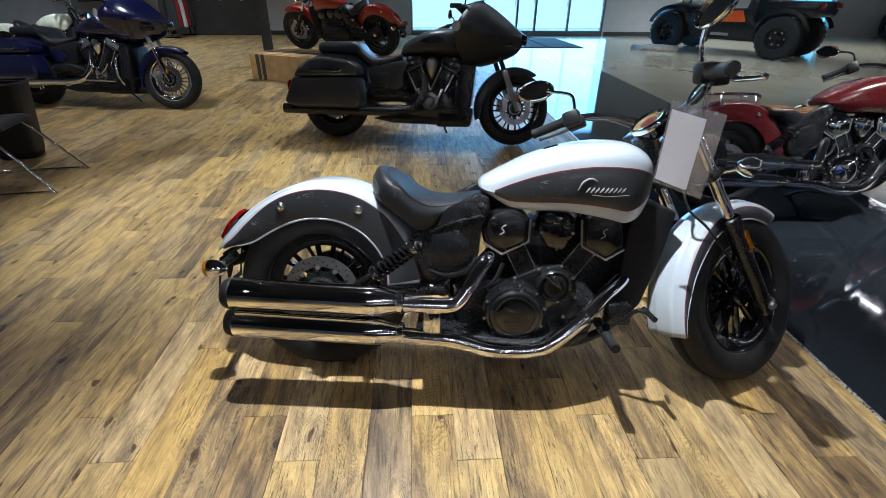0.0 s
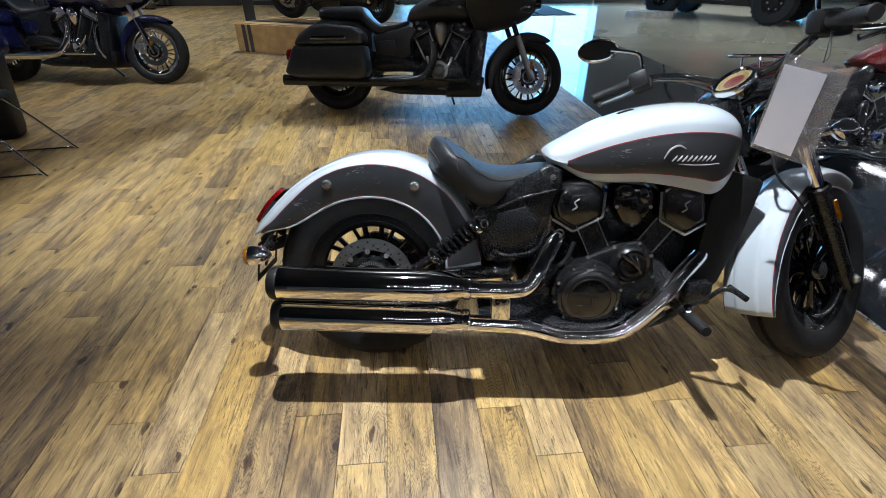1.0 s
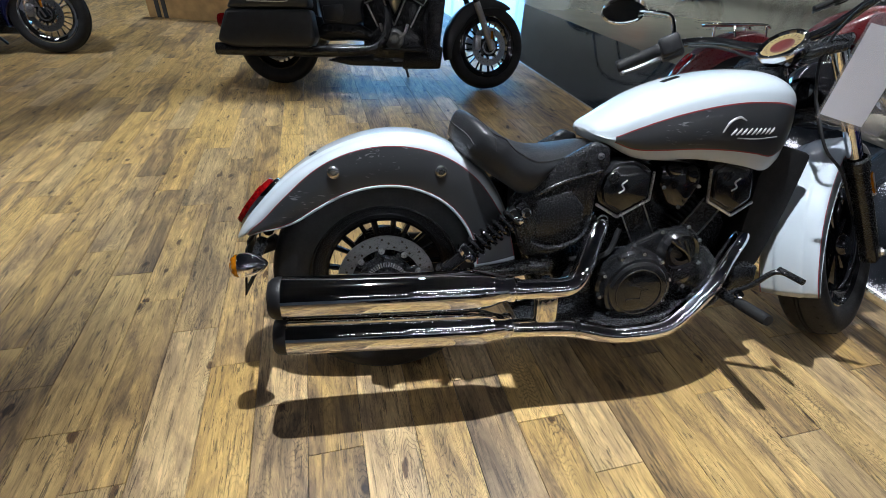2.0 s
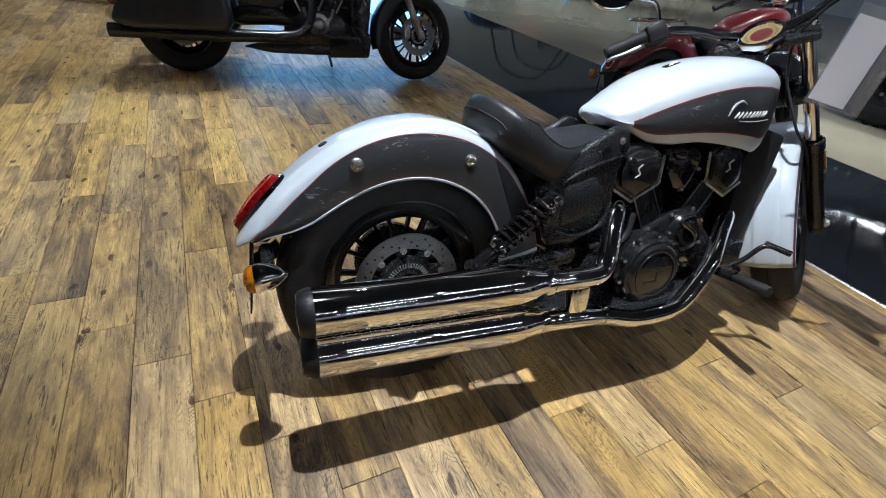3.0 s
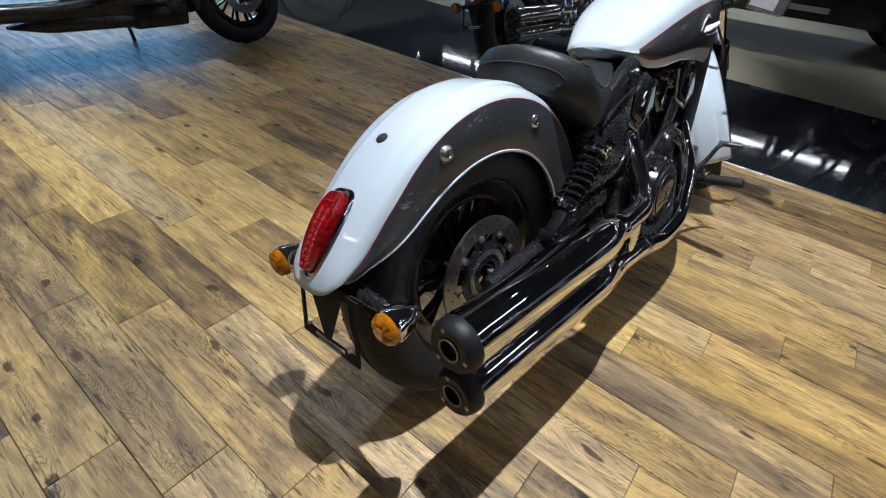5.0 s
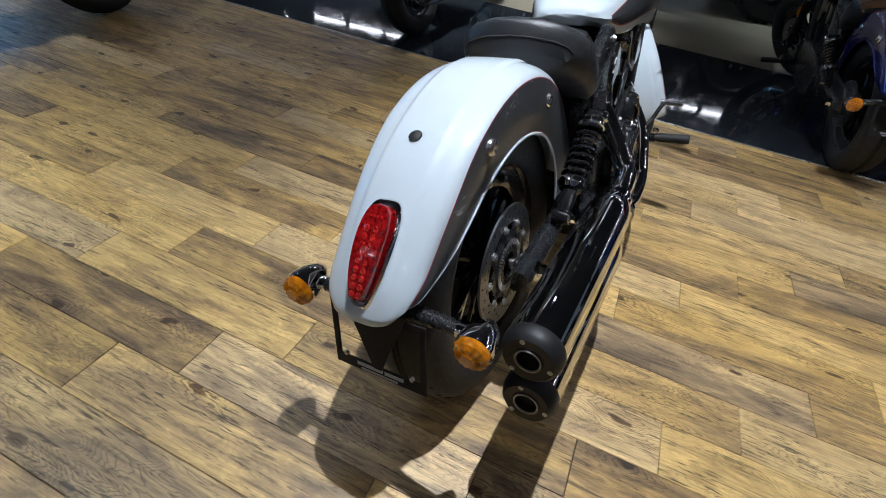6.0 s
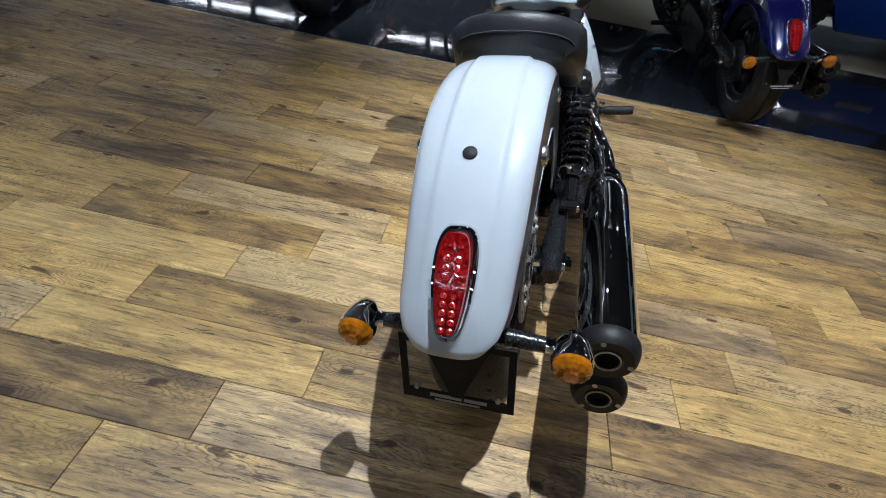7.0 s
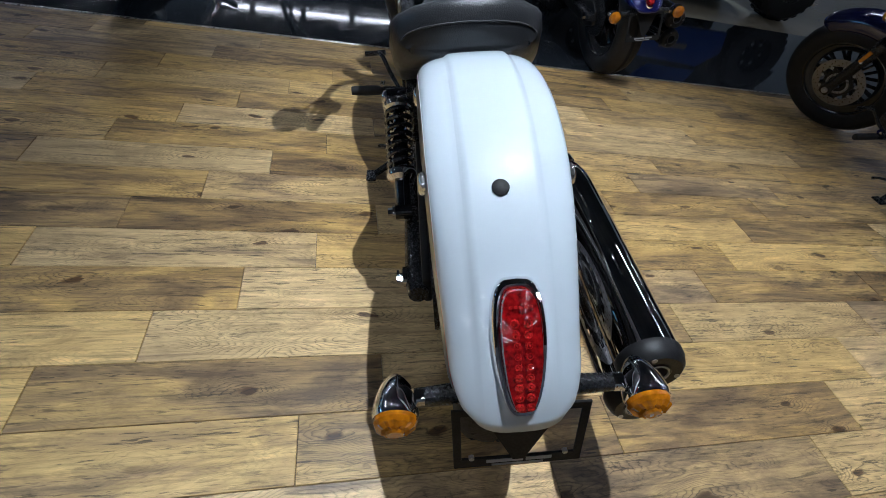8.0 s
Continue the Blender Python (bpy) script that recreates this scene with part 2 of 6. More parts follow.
WALLGREY = weathered(material("grey_wall_paint", (0.50, 0.52, 0.53), 0.8), 3, 0.05, 0.05, 0.1, 120)
WALLMID = weathered(material("mid_grey_wall_paint", (0.22, 0.225, 0.23), 0.75), 3, 0.08, 0.05, 0.1, 120)
WALLDARK = weathered(material("dark_wall_panel", (0.045, 0.045, 0.047), 0.7), 3, 0.15, 0.1, 0.1, 120)
CEILING = weathered(material("dark_ceiling_paint", (0.02, 0.02, 0.022), 0.9), 2, 0.2, 0.05)
ALU = weathered(material("dark_aluminium", (0.20, 0.23, 0.26), 0.35, 0.8), 20, 0.1, 0.1)
STRIP = weathered(material("aluminium_edge_strip", (0.55, 0.53, 0.48), 0.3, 0.9), 20, 0.1, 0.1)
PINE = weathered(material("pine_plywood", (0.46, 0.29, 0.12), 0.6), 7, 0.22, 0.1, 0.1, 90)
RED = weathered(material("dark_red_paint", (0.095, 0.004, 0.006), 0.3, 0.0, 1.0), 20, 0.12, 0.05)
BRIGHTRED = weathered(material("orange_red_paint", (0.33, 0.03, 0.015), 0.25, 0.0, 1.0), 20, 0.12, 0.05)
BLUE = weathered(material("deep_blue_paint", (0.005, 0.007, 0.080), 0.2, 0.2, 1.0), 20, 0.12, 0.05)
NAVY = weathered(material("dark_navy_paint", (0.006, 0.008, 0.045), 0.18, 0.1, 1.0), 20, 0.12, 0.05)
BRIGHTBLUE = weathered(material("bright_blue_plastic", (0.006, 0.065, 0.42), 0.35, 0.0, 0.4), 20, 0.1, 0.06)
MATTEBLACK = weathered(material("matte_black_paint", (0.024, 0.026, 0.030), 0.36, 0, 0, 0.45), 20, 0.15, 0.08)
ORANGE = weathered(material("orange_plastic", (0.75, 0.11, 0.015), 0.35), 20, 0.1, 0.06)
PALEGREEN = weathered(material("white_green_paint", (0.74, 0.80, 0.66), 0.25, 0.0, 0.8), 8, 0.2, 0.05)
GOLD = material("gold_fork_metal", (0.75, 0.42, 0.06), 0.25, 1.0)
STONE = weathered(material("pale_grey_stone", (0.58, 0.55, 0.50), 0.85), 12, 0.2, 0.1, 0.5, 40)
MAT = weathered(material("entrance_mat_fibre", (0.03, 0.035, 0.04), 0.95), 60, 0.3, 0.05, 0.5, 400)
REDFABRIC = weathered(material("red_cloth", (0.30, 0.015, 0.02), 0.85), 10, 0.25, 0.05)
WHITEFABRIC = weathered(material("white_cloth", (0.65, 0.65, 0.65), 0.85), 10, 0.1, 0.05)


def emitter(name, color, strength):
    mat = bpy.data.materials.new(name)
    mat.use_nodes = True
    bsdf = mat.node_tree.nodes["Principled BSDF"]
    bsdf.inputs["Base Color"].default_value = (0, 0, 0, 1)
    bsdf.inputs["Emission Color"].default_value = (*color, 1)
    bsdf.inputs["Emission Strength"].default_value = strength
    return mat


BULB = emitter("lit_spot_lens", (0.95, 0.97, 1.0), 260.0)
TUBE = emitter("lit_tube", (0.93, 0.92, 1.0), 33.0)
OUTSIDE = emitter("bright_daylight", (0.45, 0.82, 1.0), 1.6)
SCREEN = emitter("blue_screen", (0.1, 0.55, 1.0), 1.5)


def clear(name, tint=(1, 1, 1), rough=0.02, alpha=0.18, milky=0.0):
    """Thin clear film or pane: mostly see-through, with a gloss."""
    mat = bpy.data.materials.new(name)
    mat.use_nodes = True
    tree = mat.node_tree
    tree.nodes.clear()
    out = tree.nodes.new("ShaderNodeOutputMaterial")
    through_it = tree.nodes.new("ShaderNodeBsdfTransparent")
    through_it.inputs[0].default_value = (*tint, 1)
    shine = tree.nodes.new("ShaderNodeBsdfGlossy")
    shine.inputs["Roughness"].default_value = rough
    mix = tree.nodes.new("ShaderNodeMixShader")
    mix.inputs[0].default_value = alpha
    tree.links.new(through_it.outputs[0], mix.inputs[1])
    tree.links.new(shine.outputs[0], mix.inputs[2])
    film = mix
    if milky:     # an even share of pale diffuse that makes the film milky
        scatter = tree.nodes.new("ShaderNodeBsdfDiffuse")
        scatter.inputs[0].default_value = (0.85, 0.86, 0.90, 1)
        film = tree.nodes.new("ShaderNodeMixShader")
        film.inputs[0].default_value = milky
        tree.links.new(mix.outputs[0], film.inputs[1])
        tree.links.new(scatter.outputs[0], film.inputs[2])
    tree.links.new(film.outputs[0], out.inputs[0])
    return mat


SLEEVE = clear("clear_plastic_sleeve", (0.90, 0.89, 0.92), 0.22, 0.10, 0.14)
PANE = clear("door_glass", (0.86, 0.95, 1.0), 0.01, 0.08)


# ---- mesh tools ----
def part(name, bm, mats, parent=None, label="", angle=38, solid=0.0):
    mesh = bpy.data.meshes.new(name)
    bm.to_mesh(mesh)
    bm.free()
    for mat in mats if isinstance(mats, (list, tuple)) else (mats,):
        mesh.materials.append(mat)
    mesh.shade_smooth()
    mesh.set_sharp_from_angle(angle=radians(angle))
    ob = new(name, mesh)
    if parent:
        ob.parent = parent
    if label:
        ob["label"] = label
    if solid:
        mod = ob.modifiers.new("thickness", "SOLIDIFY")
        mod.thickness, mod.offset = solid, -1
    return ob


def thing(name, m, label, category, group="", kind=""):
    ob = new(name)
    ob.empty_display_size = 0.1
    ob.matrix_world = m
    return tagged(ob, label, category, group, kind)


def merge(bm, other, m=None):
    """Adds another bmesh to bm, and frees it."""
    if m is not None:
        other.transform(m)
    made = {v: bm.verts.new(v.co) for v in other.verts}
    for face in other.faces:
        bm.faces.new([made[v] for v in face.verts]).material_index = face.material_index
    other.free()
    return bm


def along(c, d):
    """A frame at c with its z along d (in the x-z plane) and y across the bike."""
    d = Vector(d).normalized()
    return Matrix(((d.z, 0, d.x, c[0]), (0, 1, 0, c[1]), (-d.x, 0, d.z, c[2]), (0, 0, 0, 1)))


def crom(points, n):
    """A smooth curve through points: n samples a span."""
    pts = [np.array(p, float) for p in points]
    ext = [2 * pts[0] - pts[1], *pts, 2 * pts[-1] - pts[-2]]
    out = []
    for i in range(1, len(ext) - 2):
        p0, p1, p2, p3 = ext[i - 1:i + 3]
        for k in range(n):
            t = k / n
            out.append(0.5 * (2 * p1 + (p2 - p0) * t + (2 * p0 - 5 * p1 + 4 * p2 - p3) * t * t + (3 * p1 - p0 - 3 * p2 + p3) * t ** 3))
    out.append(pts[-1])
    return out


def skin(bm, rows, closed=False, mat=None):
    """Faces between rows of points; closed joins each row's ends. mat: index by column."""
    made = [[bm.verts.new(p) for p in row] for row in rows]
    count = len(made[0])
    for a, b in zip(made, made[1:]):
        for j in range(count if closed else count - 1):
            k = (j + 1) % count
            face = bm.faces.new((a[j], a[k], b[k], b[j]))
            if mat:
                face.material_index = mat[j]
    return made


def sweep(bm, points, radius, seg=12, samples=6, caps=True):
    """A round bar along a smooth curve; radius may be one number or one a point."""
    line = crom(points, samples) if samples > 1 and len(points) > 2 else [np.array(p, float) for p in points]
    if isinstance(radius, (list, tuple)):
        rad = np.interp(np.linspace(0, len(radius) - 1, len(line)), range(len(radius)), radius)
    else:
        rad = [radius] * len(line)
    rows, up = [], None
    line = [Vector([float(c) for c in p]) for p in line]
    for i, p in enumerate(line):
        d = (line[min(i + 1, len(line) - 1)] - line[max(i - 1, 0)]).normalized()
        if up is None:
            up = d.orthogonal().normalized()
        else:
            up = (up - d * up.dot(d)).normalized()
        side = d.cross(up)
        rows.append([p + float(rad[i]) * (math.cos(a) * up + math.sin(a) * side) for a in (2 * math.pi * k / seg for k in range(seg))])
    made = skin(bm, rows, True)
    if caps:
        bm.faces.new(list(reversed(made[0])))
        bm.faces.new(made[-1])
    return bm


def cyl(bm, p0, p1, r0, r1=None, seg=16, caps=True):
    return sweep(bm, [p0, p1], [r0, r0 if r1 is None else r1], seg, 1, caps)


def lathe(bm, profile, origin, axis, seg=32, closed=False):
    """Turns a profile of (radius, height along axis) about the axis through origin."""
    axis = Vector(axis).normalized()
    u = axis.orthogonal().normalized()
    v = axis.cross(u)
    rows = [[Vector(origin) + axis * h + r * (math.cos(a) * u + math.sin(a) * v) for r, h in profile] for a in (2 * math.pi * k / seg for k in range(seg))]
    made = skin(bm, rows + rows[:1], closed)
    bmesh.ops.remove_doubles(bm, verts=[v for row in made for v in row], dist=1e-6)
    return bm


def box(bm, center, size, m=None, bev=0.0, seg=2):
    one = bmesh.new()
    bmesh.ops.create_cube(one, size=1, matrix=Matrix.Translation(center) @ Matrix.Diagonal((*size, 1)))
    if bev:
        bmesh.ops.bevel(one, geom=one.edges[:], offset=bev, segments=seg, profile=0.5, affect="EDGES")
    return merge(bm, one, m)


def prism(bm, outline, y0, y1, bev=0.0, m=None, seg=2):
    """A plate with an outline in x and z, from y0 to y1."""
    one = bmesh.new()
    a = [one.verts.new((x, y0, z)) for x, z in outline]
    b = [one.verts.new((x, y1, z)) for x, z in outline]
    one.faces.new(a)
    one.faces.new(list(reversed(b)))
    n = len(a)
    for i in range(n):
        one.faces.new((a[i], b[i], b[(i + 1) % n], a[(i + 1) % n]))
    bmesh.ops.recalc_face_normals(one, faces=one.faces)
    if bev:
        bmesh.ops.bevel(one, geom=one.edges[:], offset=bev, segments=seg, profile=0.5, affect="EDGES")
    return merge(bm, one, m)


def ball(bm, center, scale, seg=16, m=None):
    one = bmesh.new()
    bmesh.ops.create_uvsphere(one, u_segments=seg, v_segments=max(6, seg * 2 // 3), radius=1, matrix=Matrix.Translation(center) @ Matrix.Diagonal((*scale, 1)))
    return merge(bm, one, m)


def blob(stations, rim=12, power=0.62, closed=True):
    """A rounded body along x: x, middle height, half height, half width, middle y."""
    bm = bmesh.new()
    rows = []
    for x, zc, hz, hy, yc in (tuple(s) for s in crom(stations, 5)):
        row = []
        for k in range(rim * 2):
            a = math.pi * k / rim
            c, s = math.cos(a), math.sin(a)
            row.append((x, yc + hy * abs(c) ** power * (1 if c >= 0 else -1), zc + hz * abs(s) ** power * (1 if s >= 0 else -1)))
        rows.append(row)
    made = skin(bm, rows, True)
    bm.faces.new(list(reversed(made[0])))
    bm.faces.new(made[-1])
    bmesh.ops.recalc_face_normals(bm, faces=bm.faces)
    return bm


def hexbolt(bm, p, axis, r=0.008, h=0.006):
    axis = Vector(axis).normalized()
    cyl(bm, Vector(p), Vector(p) + axis * h * 0.5, r * 1.35, None, 16)
    cyl(bm, Vector(p), Vector(p) + axis * h * 1.4, r, r * 0.9, 6)
    return bm


# ---- cruiser motorcycle, x ahead, y to its left, z up, from the rear wheel's foot ----
REAR_T = ([9, 31, 46, 60, 74, 85, 94, 107, 120, 133, 145, 158, 165], [0.378, 0.398, 0.414, 0.423, 0.423, 0.416, 0.410, 0.399, 0.394, 0.395, 0.401, 0.420, 0.424])
REAR_S = ([9, 27, 38, 50, 64, 77, 92, 106, 119, 130, 145, 152, 157], [0.371, 0.374, 0.376, 0.387, 0.393, 0.391, 0.386, 0.379, 0.370, 0.361, 0.366, 0.380, 0.402])
REAR_B = ([9, 20, 38, 57, 77, 97, 114, 127, 140, 146, 152, 157], [0.250, 0.262, 0.273, 0.281, 0.281, 0.278, 0.277, 0.279, 0.292, 0.311, 0.345, 0.400])
FRONT_T = ([60, 90, 120, 150, 180, 197], [0.368, 0.368, 0.368, 0.370, 0.374, 0.378])
FRONT_S = ([60, 90, 120, 150, 180, 197], [0.338, 0.340, 0.342, 0.347, 0.360, 0.372])
FRONT_B = ([60, 75, 90, 120, 150, 175, 190, 197], [0.290, 0.288, 0.288, 0.292, 0.302, 0.328, 0.358, 0.370])


def eased(table, a):
    """Smooth reading of a table of angles and radii."""
    xs, ys = table
    offs = (-5, -2.5, 0, 2.5, 5)
    return sum(float(np.interp(a + o, xs, ys)) for o in offs) / len(offs)


def polar(center, degrees, r):
    return np.array([center[0] + r * math.cos(radians(degrees)), center[1] + r * math.sin(radians(degrees))])


def fender_shell(center, spans, tables, widths, rows, ridge, lip_end):
    """A mudguard with a dark side stripe between pinlines and a light lip."""
    bm = bmesh.new()
    lines = []
    for i in range(rows + 1):
        s = i / rows
        t, e, b = (polar(center, a0 + (a1 - a0) * s, eased(table, a0 + (a1 - a0) * s)) for (a0, a1), table in zip(spans, tables))
        w = float(np.interp(s, [k / (len(widths) - 1) for k in range(len(widths))], widths))
        if lip_end and s < 0.05:     # the foot of the mudguard is rounded off
            w *= 0.80 + 0.20 * math.sqrt(1 - (1 - s / 0.05) ** 2)
        length = max(1e-4, float(np.linalg.norm(e - b)))
        lip, pin = min(0.30, 0.0075 / length), min(0.12, 0.0022 / length)
        side = []
        for q in (0, lip * 0.3, lip * 0.8, lip, lip + pin, 0.35 + lip * 0.3, 0.68, 1 - pin, 1):
            p = b + (e - b) * q
            bead = 0.0028 if 0 < q < lip * 0.9 else 0.0      # rolled edge
            side.append((p[0], -(w + 0.006 * math.sin(math.pi * q) - 0.001 * (1 - q) + bead), p[1]))
        turns = [k / 12 * math.pi / 2 for k in range(1, 13)]
        if ridge:
            turns = sorted(turns + [math.acos((y / w) ** (1 / 0.62)) for y in (ridge - 0.0045, ridge, ridge + 0.0045)])
        for f in turns:
            y = w * math.cos(f) ** 0.62
            p = e + (t - e) * math.sin(f) ** 0.95
            out = p - np.array(center)
            out /= np.linalg.norm(out)
            if ridge:
                p = p + out * 0.0045 * (min(1, max(0, (ridge + 0.0045 - y) / 0.009)) - 1) * min(1, s / 0.15)
            side.append((p[0], -y, p[1]))
        lines.append(side + [(x, -y, z) for x, y, z in reversed(side[:-1])])
    n = len(lines[0])
    half = [0, 0, 0, 1, 2, 2, 2, 1] + [0] * (15 if ridge else 12)
    made = skin(bm, lines, False, half + half[::-1])
    bm.faces.ensure_lookup_table()
    if lip_end:
        for f in bm.faces[-(n - 1):]:
            f.material_index = 0
    bmesh.ops.recalc_face_normals(bm, faces=bm.faces)
    return bm


def tyre_mesh(c, r, width, rim, tread=True):
    w = width / 2
    side = [(rim, -w * 0.72), (rim + 0.012, -w * 0.86), (rim + (r - rim) * 0.45, -w), (r - 0.028, -w * 0.93), (r - 0.012, -w * 0.74), (r - 0.003, -w * 0.40), (r, -w * 0.06)]
    if tread:
        side = side[:-1] + [(r - 0.001, -w * 0.13), (r - 0.006, -w * 0.10), (r - 0.006, -w * 0.04), (r, -w * 0.01)]
    prof = side + [(a, -b) for a, b in reversed(side)]
    bm = lathe(bmesh.new(), prof, c, (0, 1, 0), 72)
    # slanted tread cuts as raised blocks' edges
    for k in range(36):
        a = 2 * math.pi * k / 36
        for s in (-1, 1):
            p = Vector((c[0] + math.cos(a) * (r - 0.012), c[1] + s * w * 0.50, c[2] + math.sin(a) * (r - 0.012)))
            box(bm, (0, 0, 0), (0.004, w * 0.42, 0.010), Matrix.Translation(p) @ Matrix.Rotation(-a + math.pi / 2, 4, "Y") @ Matrix.Rotation(s * 0.7, 4, "Z"))
    return bm


def rim_mesh(c, rim, width):
    """A deep cast rim: a lip at each side that steps down to a thick barrel."""
    w = width / 2
    half = [(rim + 0.006, -w * 0.72), (rim - 0.003, -w * 0.75), (rim - 0.008, -w * 0.70), (rim - 0.012, -w * 0.60), (rim - 0.038, -w * 0.52), (rim - 0.050, -w * 0.42)]
    return lathe(bmesh.new(), half + [(r, -y) for r, y in reversed(half)], c, (0, 1, 0), 64)


def spoke_mesh(c, rim, count, k, s):
    """One of a crossed pair of flat cast spokes, wider at the rim."""
    a = 2 * math.pi * (k + 0.21 * s) / count
    b = 2 * math.pi * (k + 0.10 * s) / count
    p = Vector((c[0] + 0.034 * math.cos(b), c[1] + 0.016 * s, c[2] + 0.034 * math.sin(b)))
    q = Vector((c[0] + (rim - 0.044) * math.cos(a), c[1] + 0.004 * s, c[2] + (rim - 0.044) * math.sin(a)))
    d = q - p
    m = Matrix.Translation((p + q) / 2) @ d.to_track_quat("X", "Y").to_matrix().to_4x4()
    bm = box(bmesh.new(), (0, 0, 0), (d.length, 0.013, 0.019), None, 0.005, 1)
    for v in bm.verts:
        u = v.co.x / d.length
        v.co.z *= 1.0 + 0.55 * max(0.0, u - 0.15) * 2 + 0.9 * max(0.0, u - 0.36) * 2
    bm.transform(m)
    return bm


def disc_mesh(c, y, r0, r1):
    bm = lathe(bmesh.new(), [(r0, y - 0.0025), (r1, y - 0.0025), (r1, y + 0.0025), (r0, y + 0.0025)], c, (0, 1, 0), 56, True)
    return bm


def disc_carrier(c, y, sign):
    """The disc's dark middle."""
    bm = lathe(bmesh.new(), [(0.030, y + 0.007 * sign), (0.040, y + 0.007 * sign), (0.046, y + 0.004 * sign), (0.078, y + 0.001 * sign), (0.078, y - 0.004 * sign), (0.030, y - 0.004 * sign)], c, (0, 1, 0), 48)
    return bm


def carrier_arm(c, y, r0, k, bolts=9):
    m = Matrix.Translation(c) @ Matrix.Rotation(2 * math.pi * k / bolts + 0.3, 4, "Y")
    return box(bmesh.new(), (0.080, y, 0), (r0 - 0.048, 0.005, 0.020), m, 0.002, 1)


def disc_teeth(c, y, sign):
    """The toothed speed sensor ring inside the disc."""
    bm = bmesh.new()
    for k in range(48):
        a = 2 * math.pi * k / 48
        p = Vector((c[0] + 0.054 * math.cos(a), c[1] + y + 0.004 * sign, c[2] + 0.054 * math.sin(a)))
        box(bm, (0, 0, 0), (0.013, 0.002, 0.0036), Matrix.Translation(p) @ Matrix.Rotation(-a, 4, "Y"))
    return bm


def wheel(root, name, c, r, width, rim, count, rim_mat, steer=None, disc_side=-1, disc_r=0.138):
    def put(bm):
        if steer is not None:
            bm.transform(steer)
        return bm
    hub = part(name, put(rim_mesh(c, rim, width)), rim_mat, root)
    part("hub", put(lathe(bmesh.new(), [(0.0, -0.055), (0.030, -0.055), (0.036, -0.048), (0.040, -0.03), (0.040, 0.03), (0.036, 0.048), (0.030, 0.055), (0, 0.055)], c, (0, 1, 0), 32)), rim_mat, hub)
    for k in range(count):
        for s in (-1, 1):
            part("spoke", put(spoke_mesh(c, rim, count, k, s)), rim_mat, hub)
    part("tyre", put(tyre_mesh(c, r, width, rim)), RUBBER, hub, "black rubber tyre")
    y = 0.078 * disc_side
    part("brake_disc", put(disc_mesh(c, y, 0.098, disc_r)), DISC, hub, "drilled steel brake disc")
    part("disc_carrier", put(disc_carrier(c, y, disc_side)), SATINBLACK, hub)
    for k in range(9):
        part("carrier_arm", put(carrier_arm(c, y, 0.098, k)), SATINBLACK, hub)
    for k in range(9):
        a = 2 * math.pi * k / 9 + 0.3
        p = Vector((c[0] + 0.094 * math.cos(a), c[1] + y + 0.003 * disc_side, c[2] + 0.094 * math.sin(a)))
        part("disc_bolt", put(hexbolt(bmesh.new(), p, (0, disc_side, 0), 0.0065, 0.005)), SATIN, hub)
    tagged(part("sensor_teeth", put(disc_teeth(c, y + 0.004 * disc_side, disc_side)), SATIN, hub), "steel teeth of the speed sensor ring", kind="stuff")
    holes = bmesh.new()
    for k in range(42):
        a, rr = 2 * math.pi * k / 42, (0.106, 0.116, 0.127)[k % 3]
        p = Vector((c[0] + rr * math.cos(a), c[1] + y, c[2] + rr * math.sin(a)))
        cyl(holes, p - Vector((0, 0.0029, 0)), p + Vector((0, 0.0029, 0)), 0.0035, None, 8)
    tagged(part("disc_drilling", put(holes), GROUT, hub), "small drilled holes", kind="stuff")
    return hub


def shock(root, y, metal):
    top, low = Vector((0.366, y, 0.542)), Vector((0.150, y, 0.378))
    d = (low - top).normalized()
    u = d.orthogonal().normalized()
    v = d.cross(u)
    bm = cyl(bmesh.new(), top + d * 0.015, top + d * 0.12, 0.013)
    cyl(bm, top + d * 0.10, low - d * 0.01, 0.017)
    cyl(bm, top - Vector((0, 0.022, 0)), top + Vector((0, 0.022, 0)), 0.019)
    cyl(bm, low - Vector((0, 0.018, 0)), low + Vector((0, 0.018, 0)), 0.017)
    body = part("shock_absorber", bm, GLOSSBLACK, root, "black rear shock absorber")
    coil = [top + d * (0.032 + 0.150 * k / 84) + 0.027 * (math.cos(k / 84 * 15 * math.pi) * u + math.sin(k / 84 * 15 * math.pi) * v) for k in range(85)]
    part("spring", sweep(bmesh.new(), coil, 0.0058, 8, 1), GLOSSBLACK, body)
    caps = lathe(bmesh.new(), [(0.0, 0.016), (0.030, 0.016), (0.033, 0.020), (0.033, 0.030), (0.028, 0.036), (0, 0.036)], top, d, 24)
    part("spring_seat", caps, CHROME, body, "chrome spring seat")
    caps = lathe(bmesh.new(), [(0.0, 0.178), (0.031, 0.178), (0.034, 0.183), (0.034, 0.192), (0.026, 0.202), (0, 0.202)], top, d, 24)
    part("spring_seat", caps, CHROME, body, "chrome spring seat")
    side = -1 if y < 0 else 1
    bolt = bmesh.new()
    lathe(bolt, [(0.0, 0.034), (0.008, 0.034), (0.014, 0.029), (0.016, 0.022), (0.016, 0.0)], top, (0, side, 0), 20)
    part("lower_shock_bolt", hexbolt(bmesh.new(), low + Vector((0, side * 0.018, 0)), (0, side, 0), 0.011, 0.012), CHROME, body)
    part("shock_bolt", bolt, CHROME, body, "chrome acorn bolt")
    return body


